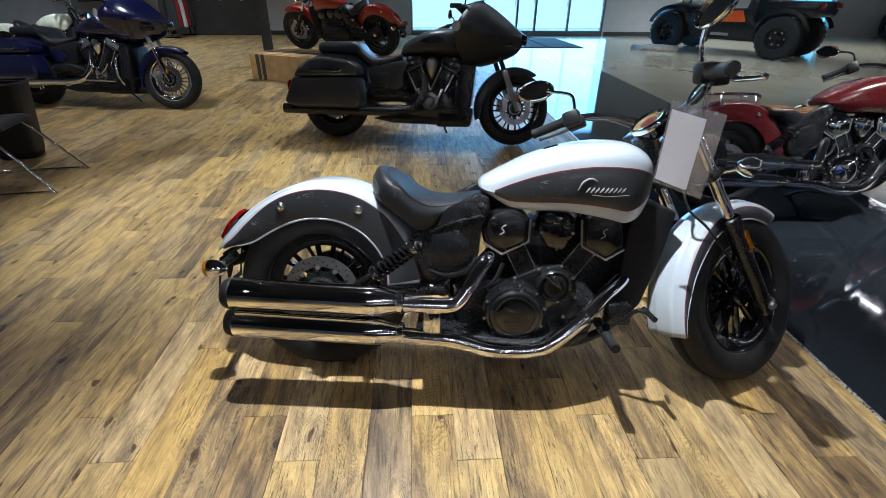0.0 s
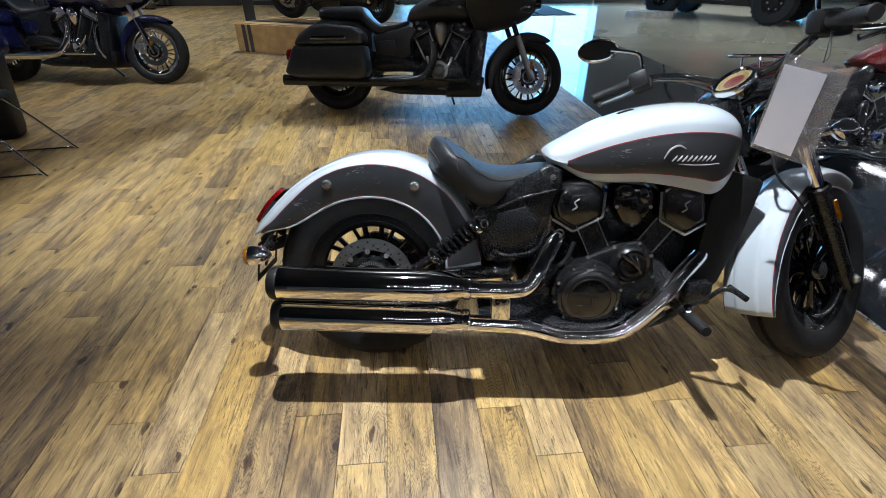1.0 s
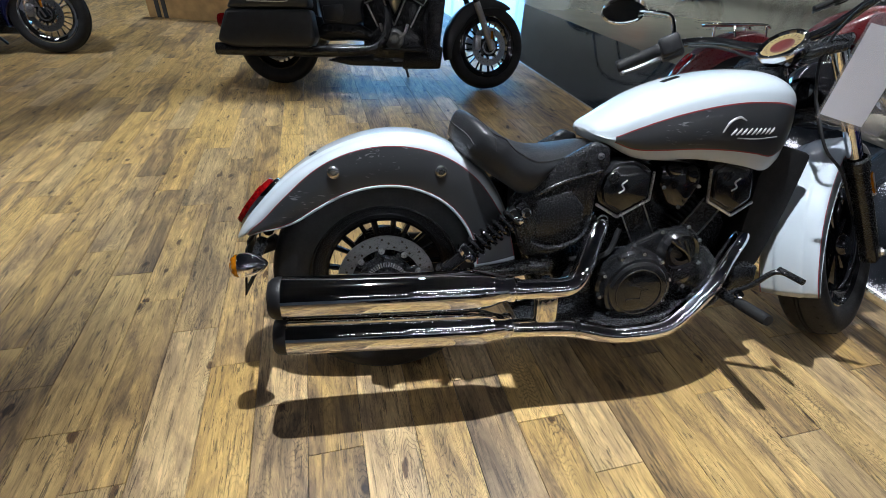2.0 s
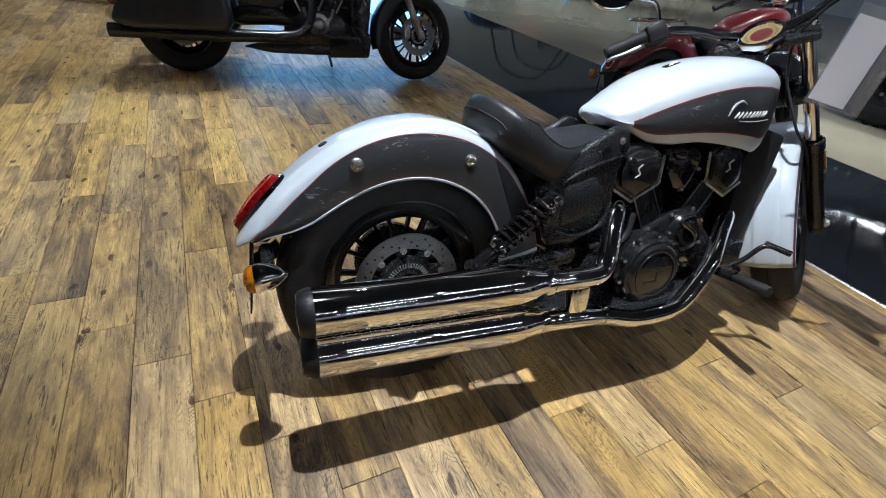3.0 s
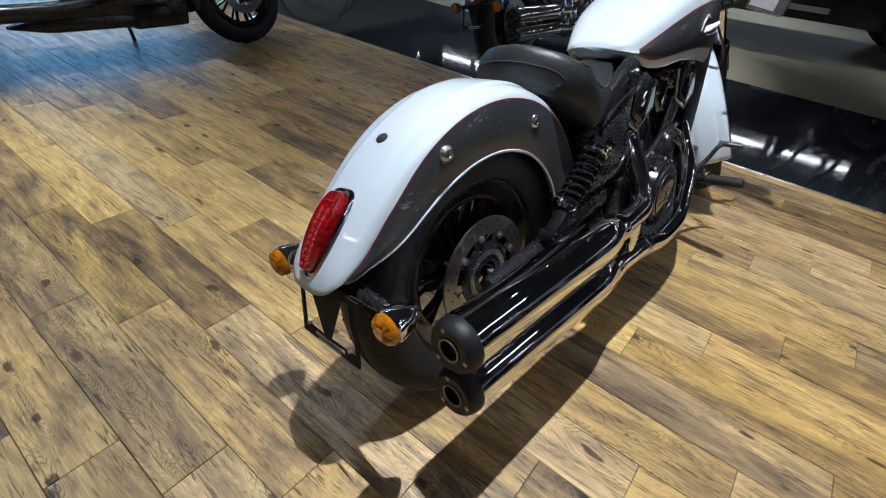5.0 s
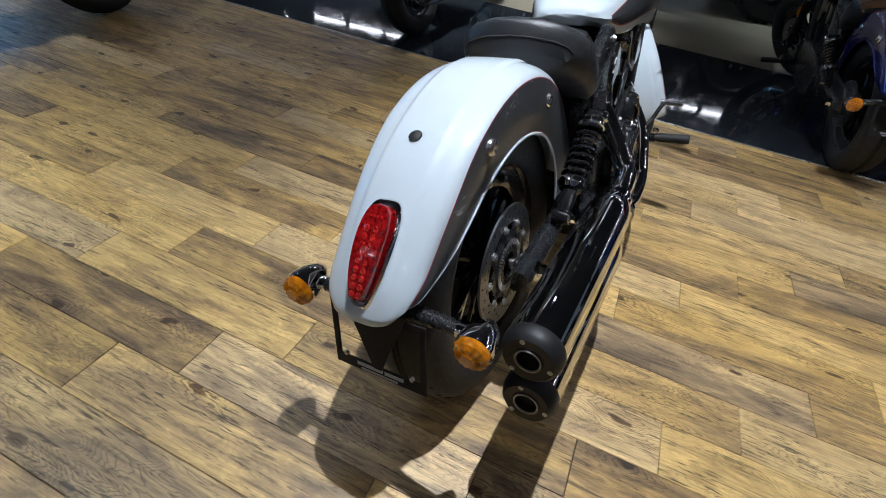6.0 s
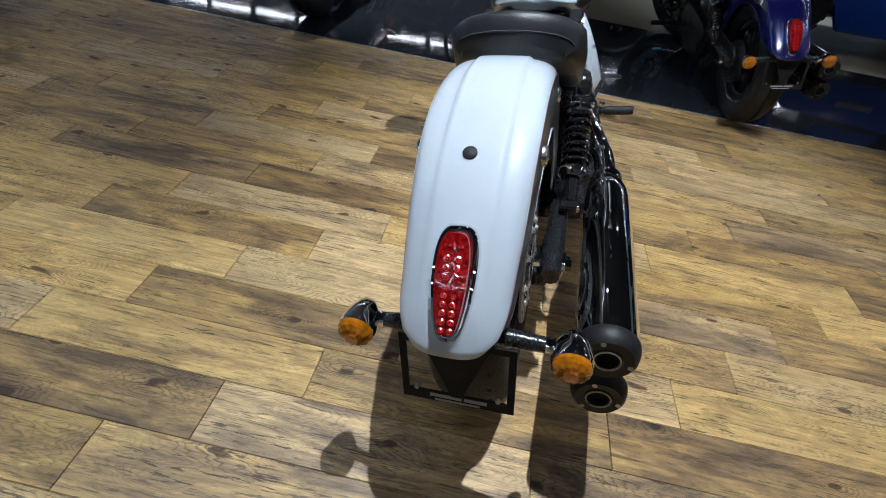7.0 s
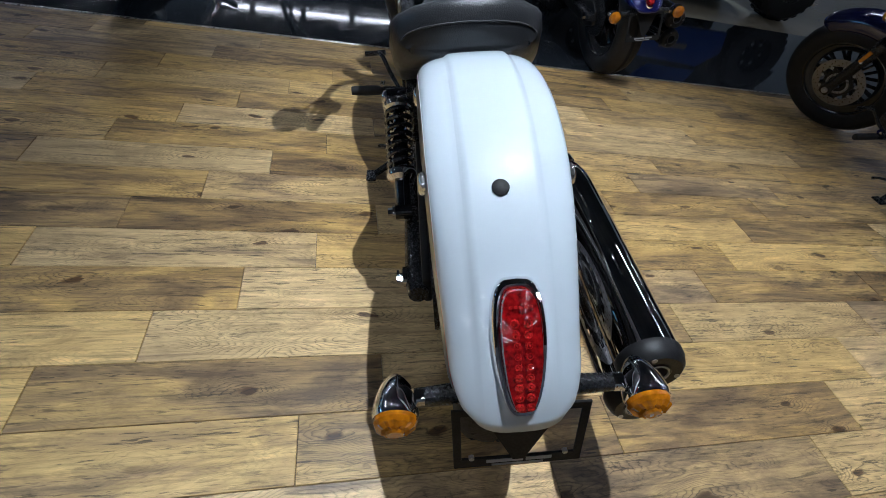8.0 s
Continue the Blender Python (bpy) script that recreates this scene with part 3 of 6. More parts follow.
def bullet(root, p, back, side, stalk_to, name="turn_signal"):
    """A chrome bullet lamp with an amber lens, and its stalk."""
    axis = Vector(back).normalized()
    p = Vector(p)
    prof = [(0.0300, 0.0), (0.0318, -0.005), (0.0308, -0.016), (0.0285, -0.029), (0.022, -0.046), (0.013, -0.059), (0.005, -0.066), (0.0, -0.068)]
    body = part(name, lathe(bmesh.new(), prof, p, axis, 28), CHROME, root, "chrome bullet turn signal")
    lens = [(0.0295, 0.0), (0.0295, 0.006), (0.0265, 0.013), (0.0195, 0.018), (0.0125, 0.019), (0.0105, 0.0215), (0.0, 0.022)]
    bm = lathe(bmesh.new(), lens, p, axis, 48)
    for v in bm.verts:
        r = v.co - p
        r -= axis * r.dot(axis)
        if 0.011 < r.length < 0.0285:
            v.co -= axis * 0.0022 * (0.5 + 0.5 * math.cos(12 * math.atan2(r.z, r.y)))
    part("lens", bm, AMBER, body, "amber lens", angle=12)
    mount = p - axis * 0.030 + Vector((0, -side * 0.026, 0))
    ring = sweep(bmesh.new(), [mount, mount + Vector((0, -side * 0.014, 0))], 0.013, 16, 1)
    part("collar", ring, CHROME, body)
    stalk = sweep(bmesh.new(), [mount + Vector((0, -side * 0.012, 0)), stalk_to], [0.0125, 0.0165], 14, 1)
    part("stalk", stalk, SATINBLACK, body, "black stalk")
    return body


def tail_lamp(root):
    """A long tail lamp on the mudguard, a chrome bezel round a ribbed red lens."""
    low, high = Vector((-0.387, -0.002, 0.481)), Vector((-0.283, -0.002, 0.605))
    a = (high - low).normalized()
    n = Vector((-a.z, 0, a.x))
    length = (high - low).length

    def ring(scale, lift, count=40):
        out = []
        for k in range(count):
            f = 2 * math.pi * k / count
            u = 0.5 + 0.5 * math.sin(f)
            w = (0.0225 + 0.0105 * u ** 0.8) * abs(math.cos(f)) ** 0.55 * (1 if math.cos(f) >= 0 else -1)
            along = length * (0.5 + (u - 0.5) * (1 - (1 - scale) * 0.45))
            curve = -0.008 * (2 * u - 1) ** 2
            out.append(low + a * along + n * (lift + curve) + Vector((0, w * scale, 0)))
        return out
    bm = bmesh.new()
    skin(bm, [ring(1.22, -0.024), ring(1.22, 0.000), ring(1.17, 0.008), ring(1.08, 0.012), ring(0.97, 0.012), ring(0.90, 0.004)], True)
    bezel = part("tail_lamp", bm, CHROME, root, "tail lamp with a chrome bezel")
    bm = bmesh.new()
    made = skin(bm, [ring(0.88, 0.008), ring(0.86, 0.021), ring(0.80, 0.0265), ring(0.45, 0.0275), ring(0.15, 0.0275)], True)
    bm.faces.new(made[-1])
    bmesh.ops.recalc_face_normals(bm, faces=bm.faces)
    part("lens", bm, REDLENS, bezel, "red ribbed lens")
    turn = n.to_track_quat("Z", "Y").to_matrix().to_4x4()
    for k in range(9):
        for s in (-1, 1):
            u = 0.09 + k * 0.078
            wide = 0.0125 + 0.0040 * u
            p = low + a * length * u + n * (0.0262 - 0.008 * (2 * u - 1) ** 2) + Vector((0, s * wide * 0.52, 0))
            cell = lathe(bmesh.new(), [(0.0, 0.0018), (0.35, 0.0008), (0.62, 0.0014), (1.0, 0.0)], (0, 0, 0), (0, 0, 1), 8)
            cell.transform(Matrix.Translation(p) @ turn @ Matrix.Diagonal((0.0058, wide * 0.44, 1, 1)))
            part("lamp_cell", cell, REDCELL, bezel, angle=15)
    bars = bmesh.new()
    for k in range(5):
        p = low + a * length * 0.84 + n * 0.0245 + Vector((0, (k - 2) * 0.006, 0))
        box(bars, (0, 0, 0), (0.004, 0.0035, 0.001), Matrix.Translation(p) @ n.to_track_quat("Z", "Y").to_matrix().to_4x4())
    part("lens_marking", bars, REDCELL, bezel)


def cruiser(m, paint, accent, pin, seat_mat, bright, steer_degrees, label, group="", hero=False, rack=False):
    """bright: the metal of pipes and covers' trim."""
    root = thing("motorcycle", m, label, "motorcycle", group)
    pivot, axis = Vector((1.68, 0, 0)), Vector((-math.sin(radians(29)), 0, math.cos(radians(29))))
    S = Matrix.Translation(pivot) @ Matrix.Rotation(radians(steer_degrees), 4, axis) @ Matrix.Translation(-pivot)

    def P(name, bm, mats, parent=root, text="", **more):
        return part(name, bm, mats, parent, text, **more)

    def F(name, bm, mats, parent=root, text="", **more):
        bm.transform(S)
        return part(name, bm, mats, parent, text, **more)

    # wheels and mudguards
    wheel(root, "rear_wheel", (0, 0, 0.322), 0.322, 0.150, 0.216, 10, ENGINEBLACK, None, -1)
    wheel(root, "front_wheel", (1.562, 0, 0.320), 0.320, 0.134, 0.214, 10, GLOSSBLACK, S, 1)
    axle = bmesh.new()
    cyl(axle, (0, -0.155, 0.327), (0, 0.155, 0.327), 0.014)
    hexbolt(axle, (0, -0.150, 0.327), (0, -1, 0), 0.017, 0.014)
    hexbolt(axle, (0, 0.150, 0.327), (0, 1, 0), 0.017, 0.014)
    P("rear_axle", axle, CHROME)
    fender = P("rear_mudguard", fender_shell((0, 0.322), ((161.5, 9), (157, 9), (157, 9)), (REAR_T, REAR_S, REAR_B), (0.082, 0.092, 0.097, 0.099, 0.100, 0.101, 0.102), 88, 0.050, True),
               [paint, pin, accent], root, "deep valanced rear mudguard with a dark side stripe" if hero else "", solid=0.003)
    for x, z in ((-0.124, 0.645), (0.150, 0.641)):
        for s in (-1, 1):
            bm = lathe(bmesh.new(), [(0.017, 0.0), (0.017, 0.005), (0.0145, 0.0085), (0.010, 0.0105), (0.0065, 0.0105), (0.005, 0.0085), (0.0, 0.0085)], (x, s * 0.099, z), (0, s, 0), 20)
            part("mudguard_bolt", bm, BOLT, fender, "round bright bolt")
    part("rubber_plug", lathe(bmesh.new(), [(0.0115, -0.004), (0.0115, 0.003), (0.009, 0.005), (0, 0.0055)], (-0.1815, 0.004, 0.6720), (-0.45, 0, 0.89), 20), RUBBER, fender, "black rubber plug")
    fr = F("front_mudguard", fender_shell((1.562, 0.320), ((60, 197), (61, 197), (66, 196.5)), (FRONT_T, FRONT_S, FRONT_B), (0.072, 0.078, 0.080, 0.080, 0.078, 0.076), 48, 0.036, False),
           [paint, pin, accent], root, "deep valanced front mudguard" if hero else "", solid=0.003)
    tail_lamp(root)
    for s in (-1, 1):
        bullet(root, (-0.361, s * 0.170 - 0.010, 0.437), (-1, 0, -0.05), s, (-0.333, s * 0.045, 0.446))
    # licence plate holder with its printed dealer strip
    bm = bmesh.new()
    tilt = Matrix.Translation((-0.371, -0.008, 0.384)) @ Matrix.Rotation(radians(8), 4, "Y")
    for y in (-0.088, 0.088):
        box(bm, (0, y, 0), (0.004, 0.012, 0.130), tilt, 0.001, 1)
    box(bm, (0, 0, -0.060), (0.004, 0.188, 0.022), tilt, 0.001, 1)
    box(bm, (0, 0, 0.060), (0.004, 0.188, 0.014), tilt, 0.001, 1)
    prism(bm, [(-0.06, 0.075), (0.06, 0.075), (0.008, -0.050), (-0.008, -0.050)], 0.003, 0.006, 0, tilt @ Matrix.Rotation(radians(90), 4, "Z"))
    cyl(bm, (-0.30, 0, 0.43), (-0.365, 0, 0.40), 0.022, 0.016)
    holder = P("plate_holder", bm, MATTBLACK, root, "black licence plate frame, empty")
    for y0, y1, z, h in ((-0.050, -0.012, -0.056, 0.007), (-0.008, 0.046, -0.056, 0.007), (-0.038, 0.038, -0.0655, 0.004), (0.020, 0.058, 0.060, 0.005)):
        part("printed_bar", box(bmesh.new(), (-0.0028, (y0 + y1) / 2, z), (0.001, y1 - y0, h), tilt), GREYMARK, holder, "grey printed bar")
    for y in (-0.068, 0.068):
        part("plate_screw", cyl(bmesh.new(), tilt @ Vector((0, y, -0.043)), tilt @ Vector((-0.006, y, -0.043)), 0.004, None, 10), DISC, holder)

    # swing arm, shocks, belt side
    bm = bmesh.new()
    for s in (-1, 1):
        sweep(bm, [(-0.05, s * 0.128, 0.327), (0.0, s * 0.128, 0.327), (0.20, s * 0.128, 0.345), (0.46, s * 0.110, 0.365)], [0.020, 0.026, 0.022, 0.026], 10, 4)
    cyl(bm, (0.45, -0.13, 0.365), (0.45, 0.13, 0.365), 0.026)
    P("swing_arm", bm, SATINBLACK)
    bm = bmesh.new()
    prism(bm, [(-0.045, 0.36), (0.0, 0.40), (0.10, 0.395), (0.50, 0.43), (0.52, 0.30), (0.40, 0.27), (0.05, 0.25), (-0.03, 0.28)], 0.100, 0.118, 0.006)
    P("belt_guard", bm, PLASTIC, root)
    P("belt_pulley", lathe(bmesh.new(), [(0.0, 0.070), (0.060, 0.072), (0.100, 0.080), (0.108, 0.080), (0.108, 0.100), (0.0, 0.100)], (0, 0, 0.322), (0, 1, 0), 40), SATINBLACK, root, "black belt pulley")
    caliper = box(bmesh.new(), (0.075, -0.098, 0.250), (0.105, 0.05, 0.050), None, 0.012)
    sweep(caliper, [(0.12, -0.11, 0.262), (0.18, -0.118, 0.300), (0.26, -0.12, 0.338)], 0.014, 10, 4)
    P("brake_caliper", caliper, SATINBLACK)
    for s in (-1, 1):
        shock(root, s * 0.150, bright)

    # silencers and pipes
    for name, z0, z1, r in (("upper_silencer", 0.371, 0.358, 0.053), ("lower_silencer", 0.265, 0.246, 0.0495)):
        a, b = Vector((-0.262, -0.238, z0)), Vector((0.300, -0.238, z1))
        d, length = (b - a).normalized(), (b - a).length
        prof = [(r * 0.9, 0.0), (r, 0.004), (r, length * 0.80), (r * 0.985, length * 0.86), (r * 0.90, length * 0.92), (r * 0.72, length * 0.975), (r * 0.66, length), (r * 0.72, length + 0.006), (r * 0.72, length + 0.020), (r * 0.64, length + 0.024)]
        body = P(name, lathe(bmesh.new(), prof, a, d, 48), bright if bright is not SATINBLACK else GLOSSBLACK, root, "long polished silencer")
        cap = [(0.0, -0.010), (0.019, -0.010), (0.0205, -0.024), (0.0235, -0.026), (0.026, -0.024), (r * 0.80, -0.025), (r * 0.92, -0.019), (r * 1.0, -0.007), (r * 1.014, 0.0), (r * 1.014, 0.005), (r * 1.0, 0.007)]
        end = part("end_cap", lathe(bmesh.new(), cap, a, d, 40), PLASTIC, body, "black silencer end cap")
        ringm = lathe(bmesh.new(), [(0.0195, -0.0245), (0.0205, -0.0272), (0.0220, -0.0272), (0.0232, -0.0245)], a, d, 32)
        for k in range(3):
            f = 2 * math.pi * k / 3 + 0.5
            u = d.orthogonal().normalized()
            q = a + r * 0.72 * (math.cos(f) * u + math.sin(f) * d.cross(u)) - d * 0.022
            cyl(ringm, q, q - d * 0.004, 0.0045, None, 10)
        part("outlet_ring", ringm, DISC, end, "steel outlet ring and screws")
    up = [(0.30, -0.236, 0.352), (0.38, -0.236, 0.350), (0.470, -0.230, 0.347), (0.508, -0.216, 0.358), (0.534, -0.194, 0.392), (0.572, -0.150, 0.446), (0.600, -0.120, 0.478), (0.616, -0.09, 0.488)]
    P("upper_pipe", sweep(bmesh.new(), up, 0.028, 20, 7), bright, root, "polished upper exhaust pipe")
    low = [(0.30, -0.236, 0.237), (0.40, -0.236, 0.231), (0.50, -0.236, 0.222), (0.60, -0.236, 0.195), (0.66, -0.234, 0.187), (0.76, -0.230, 0.190), (0.83, -0.220, 0.212), (0.930, -0.192, 0.288), (0.968, -0.172, 0.322), (1.030, -0.128, 0.368), (1.092, -0.088, 0.408), (1.115, -0.06, 0.418)]
    P("lower_pipe", sweep(bmesh.new(), low, 0.027, 20, 7), bright, root, "polished lower exhaust pipe")
    P("pipe_bracket", box(bmesh.new(), (0.420, -0.232, 0.292), (0.062, 0.034, 0.11), None, 0.010), bright)
    for x, z in ((0.512, 0.2215), (0.335, 0.352)):
        P("pipe_clamp", cyl(bmesh.new(), (x - 0.006, -0.236, z), (x + 0.006, -0.236, z), 0.0312, None, 24), bright)

    # black body added behind the lower pipe to block light leaking under the engine
    blocker = blob([(0.36, 0.215, 0.020, 0.09, -0.10), (0.42, 0.212, 0.036, 0.115, -0.10), (0.66, 0.196, 0.036, 0.12, -0.10), (0.86, 0.205, 0.036, 0.115, -0.095), (0.97, 0.235, 0.022, 0.08, -0.09)])
    P("light_blocker", blocker, SATINBLACK, root, "black body added under the engine to block light")

    # engine
    engine = P("engine", prism(bmesh.new(), [(0.49, 0.30), (0.52, 0.20), (0.62, 0.165), (0.88, 0.165), (0.99, 0.22), (1.02, 0.33), (0.95, 0.405), (0.62, 0.405), (0.52, 0.38)], -0.135, 0.150, 0.016), SATINBLACK, root, "black V-twin engine")
    part("gear_case", prism(bmesh.new(), [(0.60, 0.40), (0.62, 0.56), (0.80, 0.62), (1.0, 0.58), (1.06, 0.45), (1.05, 0.30), (0.90, 0.30)], -0.055, 0.09, 0.02), SATINBLACK, engine)
    trim = ENGINEBLACK if hero or bright is SATINBLACK else CHROME
    bm = lathe(bmesh.new(), [(0.0, 0.074), (0.080, 0.074), (0.086, 0.072), (0.090, 0.066), (0.098, 0.064), (0.100, 0.058), (0.104, 0.040), (0.113, 0.034), (0.113, 0.0)], (0.704, -0.135, 0.306), (0, -1, 0), 56)
    clutch = part("clutch_cover", bm, trim, engine, "round black clutch cover" if hero else "chrome clutch cover")
    for k in range(10):
        a = 2 * math.pi * k / 10 + 0.2
        x, z = 0.704 + 0.106 * math.cos(a), 0.306 + 0.106 * math.sin(a)
        part("cover_lug", cyl(bmesh.new(), (x, -0.168, z), (x, -0.186, z), 0.0085, 0.0075, 10), trim, clutch)
        part("cover_bolt", hexbolt(bmesh.new(), (x, -0.184, z), (0, -1, 0), 0.0042, 0.004), SATIN, clutch, "bright cover bolt")
    bm = bmesh.new()
    box(bm, (0.704, -0.2095, 0.318), (0.060, 0.003, 0.008), Matrix.Translation((0.704, 0, 0.318)) @ Matrix.Rotation(0.35, 4, "Y") @ Matrix.Translation((-0.704, 0, -0.318)), 0.001, 1)
    box(bm, (0.715, -0.2095, 0.300), (0.010, 0.003, 0.045), None, 0.001, 1)
    box(bm, (0.690, -0.2095, 0.282), (0.045, 0.003, 0.008), None, 0.001, 1)
    lathe(bm, [(0.066, 0.073), (0.067, 0.0765), (0.070, 0.0765), (0.071, 0.073)], (0.704, -0.135, 0.306), (0, -1, 0), 48)
    part("embossed_mark", bm, trim, clutch)
    bm = lathe(bmesh.new(), [(0.0, 0.036), (0.022, 0.036), (0.026, 0.046), (0.038, 0.046), (0.044, 0.038), (0.052, 0.044), (0.058, 0.036), (0.066, 0.020), (0.066, 0.0)], (0.840, -0.130, 0.405), (0, -1, 0), 40)
    prism(bm, [(0.78, 0.25), (0.89, 0.28), (0.925, 0.36), (0.912, 0.435), (0.865, 0.480), (0.785, 0.468), (0.700, 0.428), (0.66, 0.40)], -0.150, -0.130, 0.008)
    for k in range(3):
        sweep(bm, [(0.80 + 0.02 * k, -0.172, 0.445), (0.835 + 0.012 * k, -0.178, 0.42 - 0.01 * k), (0.87, -0.172, 0.40 - 0.012 * k)], 0.006, 8, 4)
    part("timing_cover", bm, ENGINEBLACK, engine)
    for x, z in ((0.912, 0.432), (0.925, 0.36), (0.89, 0.285), (0.78, 0.255), (0.868, 0.474), (0.71, 0.426), (0.665, 0.40), (0.790, 0.462), (0.865, 0.345)):
        part("case_bolt", hexbolt(bmesh.new(), (x - 0.008, -0.150, z), (0, -1, 0), 0.0042, 0.005), SATIN, engine)
    for side, base, head, outline in (
            ("rear", (0.765, 0.40), (0.675, 0.575), [(0.578, 0.590), (0.588, 0.632), (0.635, 0.662), (0.690, 0.664), (0.747, 0.632), (0.746, 0.548), (0.656, 0.500), (0.590, 0.538)]),
            ("front", (0.865, 0.40), (0.985, 0.575), [(0.923, 0.632), (0.960, 0.662), (1.020, 0.660), (1.065, 0.630), (1.078, 0.532), (1.018, 0.490), (0.932, 0.537)])):
        d = Vector((head[0] - base[0], 0, head[1] - base[1])).normalized()
        c = Vector((base[0], 0, base[1]))
        bm = cyl(bmesh.new(), c - d * 0.03, c + d * 0.16, 0.062, None, 24)
        fin = along(c, d)
        barrel = P("cylinder", bm, SATINBLACK, root, "finned black cylinder")
        for k in range(9):
            part("fin", box(bmesh.new(), (0, 0, 0.008 + k * 0.0165), (0.130, 0.205, 0.005), fin, 0.002, 1), SATINBLACK, barrel)
        part("cylinder_plate", box(bmesh.new(), (0, -0.101, 0.085), (0.066, 0.012, 0.165), fin, 0.004, 1), SATINBLACK, barrel)
        for s in (-0.034, 0.034):
            bm = box(bmesh.new(), (s, -0.107, 0.078), (0.0035, 0.006, 0.150), fin, 0.001, 1)
            part("fin_edge", bm, SATIN, barrel, "polished fin edge")
        bm = prism(bmesh.new(), outline, -0.112, 0.112, 0.014)
        inner = [(x + (head[0] - x) * 0.18, z + (head[1] + 0.01 - z) * 0.18) for x, z in outline]
        prism(bm, inner, -0.124, -0.105, 0.008)
        cover = part("head_cover", bm, trim, engine, "black rocker cover with a silver edge")
        bm = bmesh.new()
        path = [(0.747, 0.628), (0.746, 0.548), (0.656, 0.500), (0.588, 0.540)] if side == "rear" else [(0.922, 0.630), (0.931, 0.537), (1.018, 0.490), (1.078, 0.530)]
        for (x0, z0), (x1, z1) in zip(path, path[1:]):
            sweep(bm, [(x0, -0.112, z0), (x1, -0.112, z1)], 0.0042, 8, 1)
        part("silver_edge", bm, SATIN, cover, "silver cover edge")
        bm = bmesh.new()
        cx = sum(x for x, z in outline) / len(outline)
        cz = sum(z for x, z in outline) / len(outline)
        sweep(bm, [(cx + 0.010, -0.1255, cz + 0.014), (cx - 0.004, -0.1255, cz + 0.002), (cx + 0.004, -0.1255, cz - 0.012), (cx - 0.010, -0.1255, cz - 0.022)], 0.0024, 6, 4)
        part("cover_mark", bm, MARK, cover, "small silver mark")
        bm = lathe(bmesh.new(), [(0.0, 0.004), (0.013, 0.004), (0.016, 0.0)], (cx - 0.030, -0.124, cz + 0.022), (0, -1, 0), 20)
        part("plug_cap", bm, SATINBLACK, cover)
    bm = prism(bmesh.new(), [(0.775, 0.640), (0.905, 0.640), (0.915, 0.585), (0.870, 0.505), (0.825, 0.505), (0.775, 0.585)], -0.105, 0.10, 0.022)
    ball(bm, (0.815, -0.098, 0.628), (0.026, 0.026, 0.020), 14)
    ball(bm, (0.872, -0.092, 0.612), (0.022, 0.03, 0.03), 14)
    intake = part("intake_cover", bm, CHROME if trim is CHROME else GLOSSBLACK, engine, "glossy intake cover")
    for x, z in ((0.790, 0.580), (0.898, 0.580), (0.847, 0.520), (0.80, 0.635)):
        part("intake_bolt", hexbolt(bmesh.new(), (x, -0.104, z), (0, -1, 0), 0.0042, 0.005), SATIN, intake)

    # frame, radiator, side covers
    bm = prism(bmesh.new(), [(1.120, 0.70), (1.245, 0.665), (1.215, 0.50), (1.165, 0.32), (1.120, 0.265), (1.050, 0.275), (1.075, 0.40), (1.085, 0.60)], -0.105, 0.105, 0.014)
    rad = P("radiator_frame", bm, MATTBLACK, root, "black radiator and frame casting")
    bm = bmesh.new()
    for k in range(16):
        box(bm, (1.220 - k * 0.005, 0, 0.60 - k * 0.018), (0.030, 0.17, 0.004), None)
    part("radiator_fins", bm, SATINBLACK, rad)
    bm = bmesh.new()
    sweep(bm, [(1.20, 0, 0.80), (1.10, 0, 0.72), (0.80, 0, 0.68), (0.58, 0, 0.66), (0.45, 0, 0.55), (0.45, 0, 0.36)], 0.030, 12, 4)
    for s in (-1, 1):
        sweep(bm, [(1.12, s * 0.09, 0.28), (0.98, s * 0.115, 0.185), (0.75, s * 0.12, 0.15), (0.52, s * 0.115, 0.19), (0.46, s * 0.11, 0.32)], 0.017, 10, 4)
    cyl(bm, (1.205, 0, 0.74), (1.125, 0, 0.905), 0.036)
    P("frame", bm, SATINBLACK)
    for s in (-1, 1):
        bm = prism(bmesh.new(), [(0.335, 0.560), (0.400, 0.628), (0.475, 0.668), (0.560, 0.715), (0.602, 0.700), (0.608, 0.655), (0.580, 0.600), (0.575, 0.500), (0.555, 0.430), (0.455, 0.395), (0.380, 0.400), (0.362, 0.450)], s * 0.095, s * 0.128, 0.010)
        prism(bm, [(0.405, 0.565), (0.500, 0.590), (0.545, 0.540), (0.535, 0.465), (0.470, 0.435), (0.410, 0.450)], s * 0.120, s * 0.137, 0.008)
        sweep(bm, [(0.585, s * 0.126, 0.640), (0.480, s * 0.131, 0.612), (0.40, s * 0.131, 0.575)], 0.0045, 8, 4)
        sweep(bm, [(0.400, s * 0.130, 0.440), (0.460, s * 0.138, 0.425), (0.54, s * 0.134, 0.450), (0.565, s * 0.13, 0.51)], 0.006, 8, 4)
        side = P("side_cover", bm, SATINBLACK, root, "black frame side cover")
        part("cover_bolt", hexbolt(bmesh.new(), (0.575, s * 0.128, 0.678), (0, s, 0), 0.007, 0.005), SATIN, side)
        part("cover_plug", lathe(bmesh.new(), [(0.014, 0.0), (0.014, 0.004), (0.009, 0.004), (0.009, 0.0)], (0.530, s * 0.127, 0.655), (0, s, 0), 20), SATINBLACK, side)
    # battery and wiring behind the covers close the view through the frame
    bm = box(bmesh.new(), (0.47, 0, 0.53), (0.17, 0.18, 0.22), None, 0.02)
    sweep(bm, [(0.52, -0.13, 0.385), (0.62, -0.145, 0.40), (0.66, -0.13, 0.47)], 0.008, 8, 5)
    P("battery_box", bm, PLASTIC)

